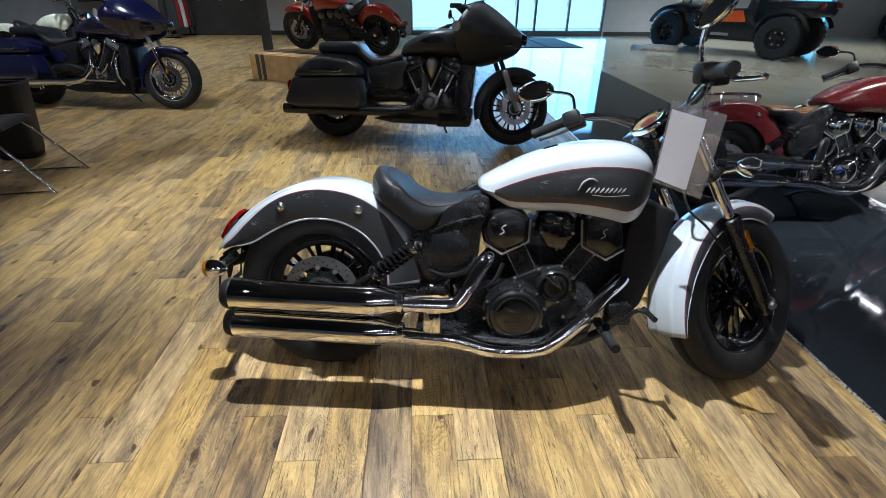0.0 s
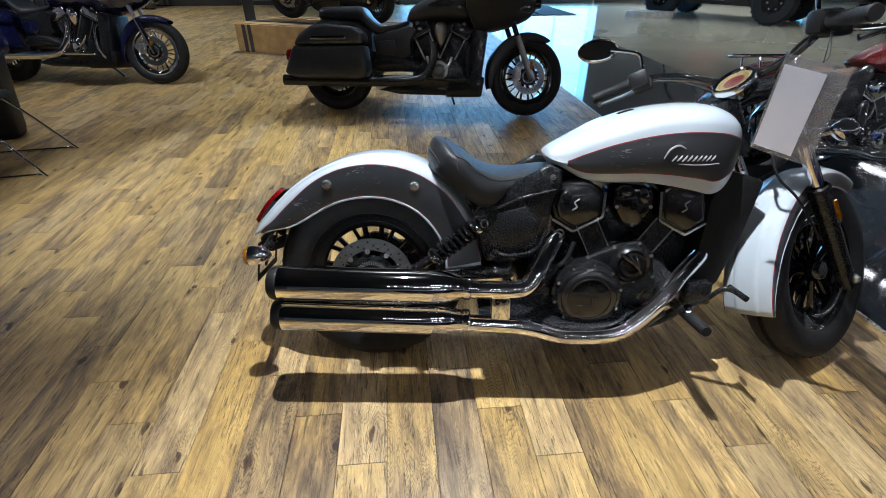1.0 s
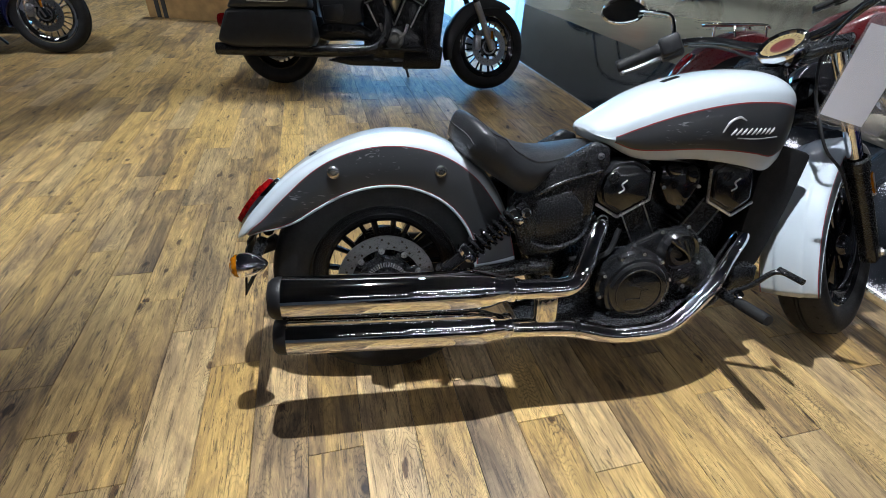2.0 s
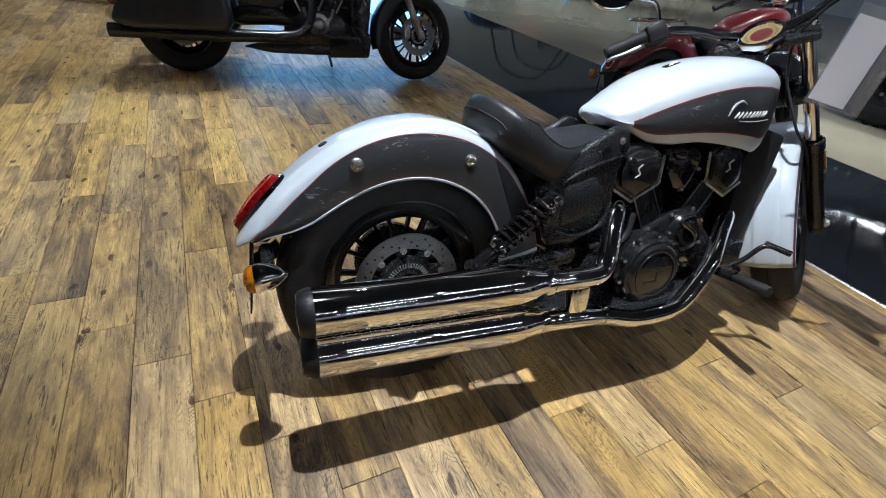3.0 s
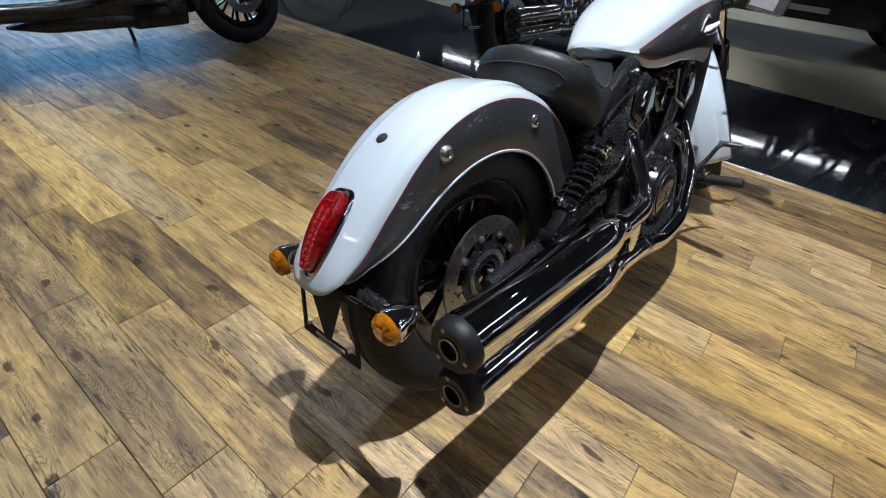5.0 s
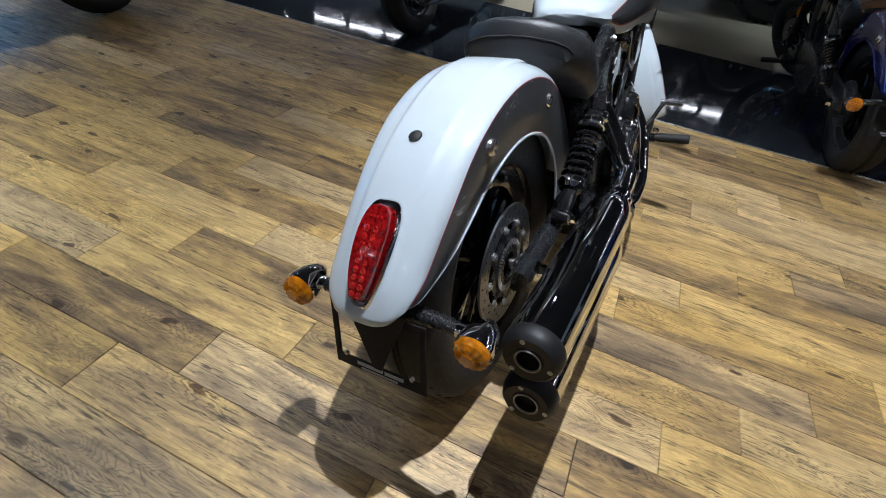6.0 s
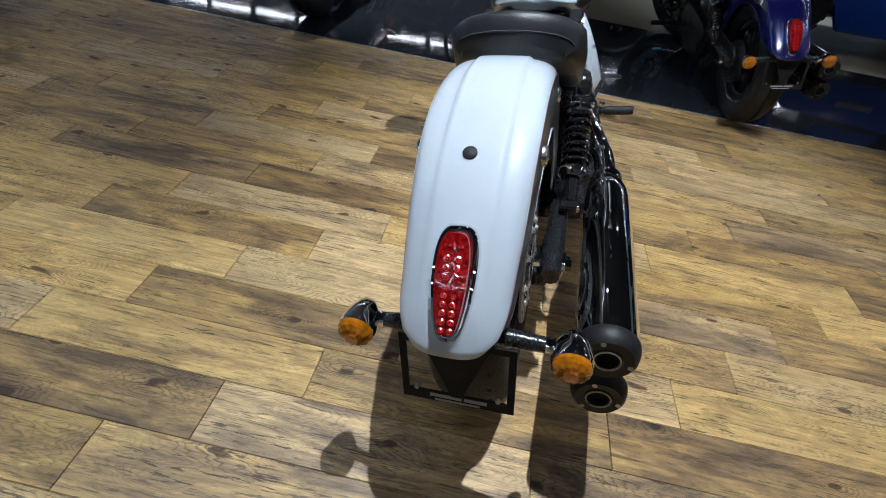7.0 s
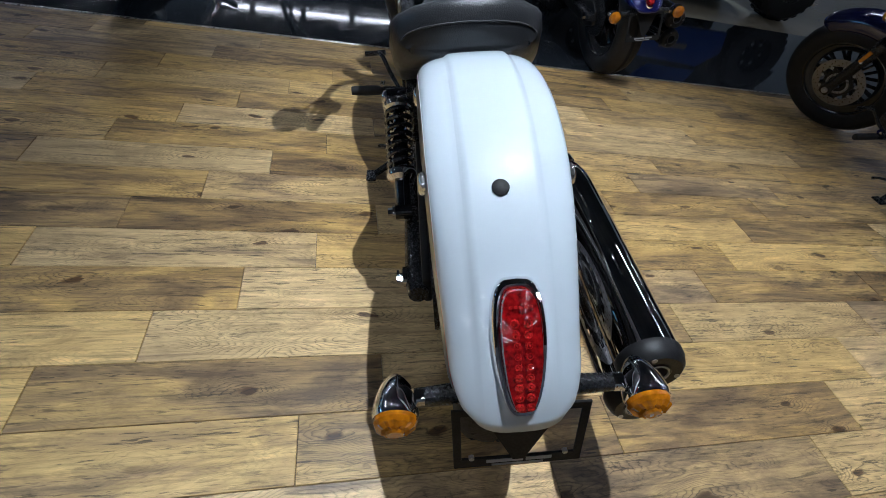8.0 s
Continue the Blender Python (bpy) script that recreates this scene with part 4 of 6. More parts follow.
    # saddle
    stations = [(0.186, 0.716, 0.112, 0.706, 0.694), (0.190, 0.746, 0.126, 0.722, 0.684), (0.200, 0.772, 0.136, 0.740, 0.672), (0.214, 0.784, 0.142, 0.748, 0.660), (0.232, 0.781, 0.147, 0.746, 0.648), (0.255, 0.766, 0.150, 0.738, 0.636),
                (0.285, 0.745, 0.152, 0.728, 0.618), (0.320, 0.722, 0.152, 0.702, 0.598), (0.355, 0.705, 0.149, 0.686, 0.584), (0.400, 0.690, 0.142, 0.668, 0.590), (0.455, 0.686, 0.124, 0.668, 0.630), (0.515, 0.692, 0.096, 0.680, 0.662), (0.565, 0.700, 0.066, 0.692, 0.680), (0.592, 0.700, 0.040, 0.694, 0.686)]
    if rack:
        stations = [(x, min(zc, 0.700 + 0.02 * abs(x - 0.4)), hw * 0.92, min(ze, 0.684), min(zb, 0.64)) for x, zc, hw, ze, zb in stations]
    bm = bmesh.new()
    rows, edges = [], ([], [])
    for x, zc, hw, ze, zb in (tuple(v) for v in crom(stations, 4)):
        half = [(0.0, zc), (0.35 * hw, zc + (ze - zc) * 0.12), (0.68 * hw, zc + (ze - zc) * 0.48), (0.88 * hw, ze + 0.001), (0.965 * hw, ze - 0.012), (hw, ze + (zb - ze) * 0.45), (0.955 * hw, zb + 0.012), (0.88 * hw, zb), (0.4 * hw, zb + 0.004)]
        bend = 0.048 * min(1.0, max(0.0, 1 - (x - 0.20) / 0.17))    # the rear roll curves forward at its ends
        rows.append([(x + bend * (y / 0.14) ** 2, -y, z) for y, z in half[::-1]] + [(x + bend * (y / 0.14) ** 2, y, z) for y, z in half[1:]])
        for s, line in zip((-1, 1), edges):
            line.append((x + bend * (0.905 * hw / 0.14) ** 2, s * (0.905 * hw), ze - 0.0005))
    made = skin(bm, rows, False, [0] * 4 + [1] * 8 + [0] * 4)
    bm.faces.new(made[0])
    bm.faces.new(list(reversed(made[-1])))
    bmesh.ops.recalc_face_normals(bm, faces=bm.faces)
    saddle = P("saddle", bm, [LEATHER, seat_mat], root, "padded leather solo saddle", angle=60)
    bm = bmesh.new()
    for line in edges:
        sweep(bm, line[18:], 0.0018, 6, 1)
    arc = [(rows[18][k][0], rows[18][k][1] * 1.003, rows[18][k][2] + 0.0004) for k in range(3, len(rows[7]) - 3)]
    sweep(bm, arc, 0.0012, 6, 1)
    seam = rows[5]
    sweep(bm, [(x - 0.0012, y, z) for x, y, z in seam[4:-4]], 0.0016, 6, 1)
    part("piping", bm, STITCH, saddle, "stitched piping")

    # tank
    keys = [  # x, top, stripe top, stripe foot, lower edge, belly, half width
        (0.566, 0.735, 0.733, 0.731, 0.729, 0.722, 0.045), (0.578, 0.752, 0.728, 0.722, 0.716, 0.706, 0.082), (0.612, 0.774, 0.722, 0.712, 0.700, 0.700, 0.106), (0.668, 0.803, 0.748, 0.692, 0.672, 0.690, 0.130),
        (0.740, 0.838, 0.777, 0.692, 0.664, 0.700, 0.150), (0.830, 0.868, 0.802, 0.696, 0.668, 0.710, 0.164), (0.920, 0.886, 0.816, 0.692, 0.658, 0.720, 0.170), (1.000, 0.893, 0.818, 0.682, 0.643, 0.725, 0.168),
        (1.060, 0.889, 0.814, 0.672, 0.630, 0.720, 0.158), (1.105, 0.874, 0.804, 0.690, 0.648, 0.720, 0.140), (1.135, 0.852, 0.792, 0.720, 0.690, 0.730, 0.115), (1.152, 0.826, 0.778, 0.745, 0.730, 0.750, 0.085), (1.160, 0.800, 0.775, 0.765, 0.760, 0.770, 0.050)]
    bm = bmesh.new()
    rows = []
    for x, zt, z1, z2, z3, zb, w in (tuple(v) for v in crom(keys, 6)):
        half = []
        for k in range(9):
            f = k / 8 * math.pi / 2
            half.append((w * 0.97 * math.sin(f) ** 0.85, z1 + (zt - z1) * math.cos(f) ** 0.80))
        span = z1 - z2
        pinw = min(0.0035, span * 0.12)
        half += [(w * 0.975, z1 - pinw), (w, z2 + span * 0.62), (w * 0.995, z2 + span * 0.3), (w * 0.965, z2 + pinw), (w * 0.955, z2), (w * 0.92, z3 + (z2 - z3) * 0.35), (w * 0.86, z3), (w * 0.74, z3 + 0.004), (w * 0.5, zb), (0.0, zb)]
        rows.append([(x, -y, z) for y, z in half[::-1][:-1]] + [(x, y, z) for y, z in half])
    cols = [0] * 8 + [1, 2, 2, 2, 1, 0, 0, 0, 0, 0]
    made = skin(bm, rows, False, cols[::-1] + cols)
    bm.faces.new(made[0])
    bm.faces.new(list(reversed(made[-1])))
    for f in bm.faces:
        if f.calc_center_median().x < 0.622 and f.material_index:
            f.material_index = 0
        if f.calc_center_median().x > 1.146 and f.material_index:
            f.material_index = 0
    bmesh.ops.recalc_face_normals(bm, faces=bm.faces)
    tank = P("fuel_tank", bm, [paint, pin, accent], root, "teardrop fuel tank", angle=50)
    bm = lathe(bmesh.new(), [(0.036, -0.010), (0.036, 0.004), (0.032, 0.008), (0.0, 0.009)], (1.015, -0.055, 0.874), (0.02, -0.28, 0.95), 28)
    part("filler_cap", bm, paint, tank)
    bm = box(bmesh.new(), (0, 0, 0), (0.050, 0.022, 0.004), Matrix.Translation((0.815, 0.0, 0.864)) @ Matrix.Rotation(radians(-17), 4, "Y"), 0.0015, 1)
    part("console_plate", bm, GLOSSBLACK, tank, "small black plate")
    if hero:
        # the maker's script as plain silver strokes
        bm = bmesh.new()
        for i, x in enumerate((0.916, 0.931, 0.946, 0.961, 0.976, 0.990, 1.004, 1.018, 1.032)):
            w = 0.1705 - max(0, x - 0.97) * 0.11
            sweep(bm, [(x - 0.007, -w, 0.735), (x + 0.001, -w - 0.0006, 0.744), (x + 0.006, -w, 0.752)], [0.0016, 0.0032, 0.0016], 8, 4)
        sweep(bm, [(0.884, -0.1705, 0.742), (0.898, -0.1712, 0.768), (0.922, -0.1705, 0.780), (0.944, -0.1700, 0.772)], [0.0014, 0.0034, 0.0034, 0.0014], 8, 5)
        sweep(bm, [(0.930, -0.1705, 0.727), (0.985, -0.1695, 0.724), (1.052, -0.1625, 0.728)], 0.0016, 6, 4)
        part("tank_emblem", bm, MARK, tank, "row of slanted silver bars")

    # fork, bars, lamp, instruments, all turned with the steering
    d = Vector((-0.515, 0, 0.857))
    foot = Vector((1.590, 0, 0.296))
    for s in (-1, 1):
        y = Vector((0, s * 0.108, 0))
        bm = cyl(bmesh.new(), foot + y - d * 0.02, foot + y + d * 0.345, 0.027, 0.030, 24)
        lathe(bm, [(0.030, 0.335), (0.035, 0.340), (0.035, 0.372), (0.028, 0.378)], foot + y, d, 24)
        box(bm, (0, 0, 0), (0.060, 0.050, 0.070), Matrix.Translation(foot + y) @ Matrix.Rotation(radians(-31), 4, "Y"), 0.014)
        leg = F("fork_leg", bm, SATINBLACK, root, "black fork slider")
        F("fork_tube", cyl(bmesh.new(), foot + y + d * 0.37, foot + y + d * 0.76, 0.0205, None, 24), CHROME, leg, "bright fork tube")
        bm = box(bmesh.new(), (0, 0, 0), (0.020, 0.007, 0.075), Matrix.Translation(foot + y + d * 0.28 + Vector((0.010, s * 0.031, 0))) @ Matrix.Rotation(radians(-31), 4, "Y"), 0.002, 1)
        F("reflector", bm, AMBER, leg, "amber reflector")
        bm = hexbolt(bmesh.new(), foot + y + Vector((0, s * 0.026, 0)), (0, s, 0), 0.013, 0.010)
        F("axle_bolt", bm, SATIN, leg)
        F("pinch_bolt", hexbolt(bmesh.new(), foot + y + d * 0.24 + Vector((0, s * 0.028, 0)), (0, s, 0), 0.005, 0.006), SATIN, leg)
    bm = bmesh.new()
    for k, h in ((0.545, 0.030), (0.745, 0.028)):
        c = foot + d * k
        box(bm, (0, 0, 0), (0.075, 0.285, h), Matrix.Translation(c + Vector((-0.012, 0, 0))) @ Matrix.Rotation(radians(-31), 4, "Y"), 0.012)
    yoke = F("fork_yoke", bm, SATINBLACK, root, "black fork yokes")
    bars = []
    for s in (-1, 1):
        bars.append([(1.175, s * 0.0, 0.968), (1.185, s * 0.06, 0.970), (1.190, s * 0.120, 0.990), (1.165, s * 0.195, 1.022), (1.100, s * 0.258, 1.030), (1.034, s * 0.300, 1.016), (0.960, s * 0.405, 0.984)])
    bm = bmesh.new()
    for line in bars:
        sweep(bm, line, 0.0128, 14, 6)
    handlebar = F("handlebar", bm, GLOSSBLACK, root, "gloss black handlebar")
    for s, line in zip((-1, 1), bars):
        a, b = Vector((1.028, s * 0.303, 1.0145)), Vector((0.958, s * 0.409, 0.983))
        g = (b - a).normalized()
        bm = lathe(bmesh.new(), [(0.0, -0.002), (0.020, -0.002), (0.021, 0.004), (0.018, 0.010), (0.018, 0.118), (0.020, 0.124), (0.017, 0.131), (0.0, 0.131)], a, g, 20)
        F("grip", bm, RUBBER, handlebar, "black rubber grip")
        bm = box(bmesh.new(), (0, 0, 0), (0.064, 0.058, 0.058), Matrix.Translation(a - g * 0.034) @ g.to_track_quat("X", "Z").to_matrix().to_4x4(), 0.012)
        box(bm, (0.02, 0, -0.002), (0.066, 0.046, 0.044), Matrix.Translation(a - g * 0.040 + Vector((0.038, 0, -0.008))) @ g.to_track_quat("X", "Z").to_matrix().to_4x4(), 0.008)
        housing = F("switch_housing", bm, PLASTIC, handlebar)
        knob = box(bmesh.new(), (0, 0, 0), (0.020, 0.010, 0.014), Matrix.Translation(a - g * 0.050 + Vector((-0.026, 0, 0.016))) @ g.to_track_quat("X", "Z").to_matrix().to_4x4(), 0.003, 1)
        F("switch", knob, REDLENS if s < 0 else GREYMARK, housing, "small switch")
        lever0 = a - g * 0.02 + Vector((0.042, 0, -0.004))
        out = 0.045 if s < 0 else 0.0
        lv = [lever0, lever0 + g * 0.05 + Vector((0.020 + out * 0.6, 0, -0.006)), lever0 + g * 0.12 + Vector((0.018 + out, 0, -0.008)), lever0 + g * 0.165 + Vector((0.014 + out * 1.3, 0, -0.006))]
        bm = sweep(bmesh.new(), lv, [0.009, 0.0085, 0.0065, 0.0055], 12, 5)
        ball(bm, lv[-1], (0.009, 0.009, 0.009), 12)
        F("brake_lever" if s < 0 else "clutch_lever", bm, CHROME if s < 0 else DISC, handlebar, "polished lever")
        stem = [(1.046, s * 0.262, 1.040), (1.046, s * 0.263, 1.085), (1.036, s * 0.272, 1.112), (1.000, s * 0.308, 1.128), (0.972, s * 0.332, 1.136)]
        mirror = F("mirror", sweep(bmesh.new(), stem, 0.0062, 10, 6), CHROME, root, "chrome mirror on a bent stem")
        mc = Matrix.Translation((0.948, s * 0.368, 1.148)) @ Vector((-0.90, 0.22, 0.36) if s < 0 else (-0.64, -0.64, 0.42)).to_track_quat("Z", "X").to_matrix().to_4x4()
        shell = ball(bmesh.new(), (0, 0, -0.006), (0.050, 0.070, 0.026), 24)
        bmesh.ops.bisect_plane(shell, geom=shell.verts[:] + shell.edges[:] + shell.faces[:], plane_co=(0, 0, -0.004), plane_no=(0, 0, 1), clear_outer=True)
        shell.transform(mc)
        F("mirror_shell", shell, CHROME, mirror)
        glass = lathe(bmesh.new(), [(0.0, 0.0), (1.0, 0.0), (1.04, 0.004), (1.0, 0.008)], (0, 0, 0), (0, 0, 1), 36)
        glass.transform(mc @ Matrix.Translation((0, 0, -0.007)) @ Matrix.Diagonal((0.0472, 0.0672, 1, 1)))
        F("mirror_glass", glass, MIRROR, mirror, "mirror glass")
        sig = Vector((1.410, s * 0.176, 0.784))
        bm = lathe(bmesh.new(), [(0.034, 0.0), (0.0355, 0.006), (0.032, 0.022), (0.024, 0.045), (0.012, 0.064), (0.0, 0.070)], sig, (-1, 0, 0), 24)
        sweep(bm, [sig + Vector((-0.025, 0, 0)), (1.330, s * 0.10, 0.775)], 0.011, 10, 1)
        lampb = F("front_turn_signal", bm, CHROME, root, "chrome bullet turn signal")
        F("lens", lathe(bmesh.new(), [(0.033, 0.0), (0.030, 0.012), (0.018, 0.020), (0.0, 0.023)], sig, (1, 0, 0), 24), AMBER, lampb, "amber lens")
    gaxis = Vector((-0.66, 0, 0.75))
    gc = Vector((1.138, 0, 0.952))
    gauge = F("gauge", lathe(bmesh.new(), [(0.0, -0.056), (0.032, -0.054), (0.052, -0.036), (0.059, -0.012), (0.060, -0.006)], gc, gaxis, 40), GLOSSBLACK, root, "round gauge in a black cup with a chrome rim")
    F("gauge_rim", lathe(bmesh.new(), [(0.058, -0.012), (0.0625, -0.008), (0.064, 0.001), (0.0625, 0.009), (0.058, 0.013), (0.053, 0.012), (0.049, 0.006)], gc, gaxis, 48), CHROME, gauge, "chrome rim")
    F("dial", lathe(bmesh.new(), [(0.029, 0.0035), (0.044, 0.0055), (0.0500, 0.0058)], gc, gaxis, 40), DIAL, gauge, "cream dial ring")
    F("dial_centre", lathe(bmesh.new(), [(0.0, 0.0018), (0.018, 0.0020), (0.0295, 0.0036)], gc, gaxis, 40), REDDIAL, gauge, "maroon dial centre")
    bm = bmesh.new()
    q = gaxis.to_track_quat("Z", "Y").to_matrix().to_4x4()
    for k in range(18):
        a = radians(-130 + 260 * k / 17)
        box(bm, (0, 0.040, 0.0068), (0.0022, 0.008 if k % 3 == 0 else 0.005, 0.0006), Matrix.Translation(gc) @ q @ Matrix.Rotation(a, 4, "Z"))
    F("dial_marks", bm, GROUT, gauge)
    bucket = F("headlamp", lathe(bmesh.new(), [(0.0, -0.130), (0.035, -0.125), (0.070, -0.085), (0.088, -0.030), (0.092, 0.0), (0.094, 0.010), (0.086, 0.014)], (1.405, 0, 0.835), (1, 0, -0.05), 36), GLOSSBLACK, root, "round black headlamp")
    F("lamp_glass", lathe(bmesh.new(), [(0.087, 0.010), (0.060, 0.022), (0.0, 0.028)], (1.405, 0, 0.835), (1, 0, -0.05), 36), CHROME, bucket, "headlamp glass")
    for line in ([(1.08, -0.235, 1.012), (1.13, -0.16, 0.99), (1.20, -0.075, 0.92), (1.225, -0.055, 0.80), (1.25, -0.06, 0.70)],
                 [(1.08, 0.235, 1.012), (1.13, 0.16, 0.99), (1.20, 0.075, 0.92), (1.225, 0.055, 0.80), (1.25, 0.06, 0.70)],
                 [(1.225, -0.055, 0.80), (1.22, -0.08, 0.66), (1.30, -0.10, 0.58), (1.46, -0.09, 0.44)]):
        F("control_cable", sweep(bmesh.new(), line, 0.0042, 8, 6), RUBBER, handlebar, "black cable")

    # footrests, brake pedal, side stand
    for s in (-1, 1):
        bm = bmesh.new()
        sweep(bm, [(1.010, s * 0.225, 0.262), (1.010, s * 0.240, 0.263)], 0.013, 10, 1)
        lathe(bm, [(0.0, 0.0), (0.015, 0.0), (0.0165, 0.01), (0.0165, 0.095), (0.0145, 0.105), (0.0, 0.106)], (1.010, s * 0.240, 0.263), (0, s, 0.05), 16)
        rest = P("footrest", bm, RUBBER, root, "black rubber footrest")
        bm = bmesh.new()
        sweep(bm, [(1.02, s * 0.11, 0.25), (1.015, s * 0.17, 0.255), (1.010, s * 0.232, 0.262)], [0.020, 0.016, 0.016], 10, 4)
        box(bm, (1.075, s * 0.135, 0.30), (0.090, 0.045, 0.080), None, 0.010)
        part("footrest_mount", bm, SATINBLACK, rest)
        part("footrest_bolt", hexbolt(bmesh.new(), (1.010, s * 0.225, 0.285), (0, s, 0.6), 0.010, 0.010), CHROME, rest)
        pedal = [(1.005, s * 0.160, 0.245), (1.07, s * 0.200, 0.300), (1.105, s * 0.225, 0.350), (1.138, s * 0.245, 0.352)]
        bm = sweep(bmesh.new(), pedal, [0.007, 0.008, 0.008, 0.008], 10, 5)
        sweep(bm, [(1.132, s * 0.215, 0.354), (1.142, s * 0.290, 0.348)], 0.0095, 10, 1)
        P("brake_pedal" if s < 0 else "gear_pedal", bm, SATINBLACK, root, "black foot pedal")
    bm = sweep(bmesh.new(), [(0.80, 0.12, 0.17), (0.78, 0.20, 0.11), (0.755, 0.285, 0.066)], [0.015, 0.013, 0.011], 10, 4)
    box(bm, (0.755, 0.290, 0.066), (0.060, 0.035, 0.012), None, 0.004)
    sweep(bm, [(0.80, 0.20, 0.13), (0.86, 0.24, 0.12), (0.88, 0.26, 0.11)], 0.006, 8, 4)
    P("side_stand", bm, SATINBLACK, root, "black side stand")
    if rack:
        bm = bmesh.new()
        for s in (-1, 1):
            sweep(bm, [(0.16, s * 0.075, 0.752), (0.10, s * 0.080, 0.768), (-0.16, s * 0.080, 0.768), (-0.20, s * 0.05, 0.770), (-0.21, 0, 0.771)], 0.007, 10, 6)
            sweep(bm, [(-0.10, s * 0.080, 0.768), (-0.09, s * 0.09, 0.70)], 0.006, 8, 1)
            sweep(bm, [(0.12, s * 0.080, 0.764), (0.13, s * 0.09, 0.70)], 0.006, 8, 1)
        for y in (-0.03, 0.03):
            sweep(bm, [(-0.20, y, 0.770), (0.10, y, 0.768)], 0.005, 8, 1)
        sweep(bm, [(0.10, -0.08, 0.768), (0.10, 0.08, 0.768)], 0.006, 8, 1)
        P("luggage_rack", bm, CHROME, root, "chrome luggage rack")
    return root


# ---- the showroom ----
TURN_F = radians(-3.5)
CU, SU = math.cos(TURN_F), math.sin(TURN_F)
FLOOR_M = Matrix.Rotation(TURN_F, 4, "Z")
EDGE_U = 1.455          # the wooden floor ends here, across its boards


def uv_world(u, v):
    """A place on the floor from its distances across and along the boards."""
    return (u * CU - v * SU, u * SU + v * CU)


def slab(name, corners, z0, z1, mat, label, category="floor"):
    bm = bmesh.new()
    low = [bm.verts.new((x, y, z0)) for x, y in corners]
    top = [bm.verts.new((x, y, z1)) for x, y in corners]
    bm.faces.new(list(reversed(low)))
    bm.faces.new(top)
    n = len(top)
    for i in range(n):
        bm.faces.new((low[i], low[(i + 1) % n], top[(i + 1) % n], top[i]))
    bmesh.ops.recalc_face_normals(bm, faces=bm.faces)
    return tagged(part(name, bm, mat), label, category, kind="structure")


WX0, WX1, WY0, WY1 = -8.0, 20.5, -13.0, 17.0
edge = [uv_world(EDGE_U, -15.0), uv_world(EDGE_U, 19.0)]
dark_edge = [(3.12 + 0.085 * WY0, WY0), (3.12 + 0.085 * 9.0, 9.0), (4.6, WY1)]
wood_base = bmesh.new()
box(wood_base, ((-9.2 + EDGE_U) / 2, 2.0, -0.0345), (EDGE_U + 9.2, 34.0, 0.051))
floor = part("floor", wood_base, GROUT)
floor.matrix_world = FLOOR_M
tagged(floor, "floor of reclaimed-look wooden planks in warm browns", "floor", kind="structure")
slab("floor_dark", [uv_world(EDGE_U + 0.012, -13.0), dark_edge[0], dark_edge[1], dark_edge[2], uv_world(EDGE_U + 0.012, 18.0)], -0.06, 0.0, DARKCONC, "dark polished concrete floor band")
slab("floor_beige", [dark_edge[0], (WX1, WY0), (WX1, 19.0), (4.6, 19.0), dark_edge[2], dark_edge[1]], -0.06, 0.0005, BEIGECONC, "beige polished concrete floor")
strip = box(bmesh.new(), (EDGE_U + 0.004, 2.0, -0.004), (0.016, 30.0, 0.014), None, 0.003, 1)
strip = part("trim", strip, STRIP)
strip.matrix_world = FLOOR_M
tagged(strip, "thin aluminium strip along the wooden floor", "edge strip", kind="structure")


def wall_box(name, x0, x1, y0, y1, z0, z1, mat, label):
    bm = box(bmesh.new(), ((x0 + x1) / 2, (y0 + y1) / 2, (z0 + z1) / 2), (x1 - x0, y1 - y0, z1 - z0))
    return tagged(part(name, bm, mat), label, "wall", kind="structure")


FAR = 16.6
wall_box("wall_north_1", WX0, 0.75, FAR, FAR + 0.2, -0.06, CEIL, WALLGREY, "plain grey painted wall")
wall_box("wall_north_2", 7.05, 13.6, FAR, FAR + 0.2, -0.06, CEIL, WALLGREY, "plain grey painted wall beside the glass doors")
wall_box("wall_north_3", 15.2, WX1, FAR, FAR + 0.2, -0.06, CEIL, WALLGREY, "plain grey painted wall")
wall_box("wall_north_4", 0.75, 7.05, FAR, FAR + 0.2, 3.0, CEIL, WALLGREY, "grey wall above the glass doors")
wall_box("wall_north_5", 13.6, 15.2, FAR, FAR + 0.2, 2.4, CEIL, WALLGREY, "grey wall above the display recess")
wall_box("wall_south", WX0, WX1, WY0 - 0.2, WY0, -0.06, CEIL, WALLGREY, "grey showroom wall")
wall_box("wall_west", WX0 - 0.2, WX0, WY0 - 0.2, FAR + 0.2, -0.06, CEIL, WALLMID, "mid-grey showroom wall")
wall_box("wall_east", WX1, WX1 + 0.2, WY0 - 0.2, FAR + 0.2, -0.06, CEIL, WALLGREY, "plain grey painted wall")
bm = box(bmesh.new(), ((WX0 + WX1) / 2, (WY0 + FAR) / 2, CEIL + 0.1), (WX1 - WX0 + 0.4, FAR - WY0 + 0.4, 0.2))
tagged(part("ceiling", bm, CEILING), "black painted open ceiling", "ceiling", kind="structure")
bm = bmesh.new()
box(bm, (-2.0, FAR - 0.008, 0.06), (5.2, 0.016, 0.12), None, 0.003, 1)
box(bm, (9.8, FAR - 0.008, 0.06), (5.4, 0.016, 0.12), None, 0.003, 1)
tagged(part("baseboard", bm, WALLDARK), "dark baseboard along the far wall", "baseboard", kind="structure")

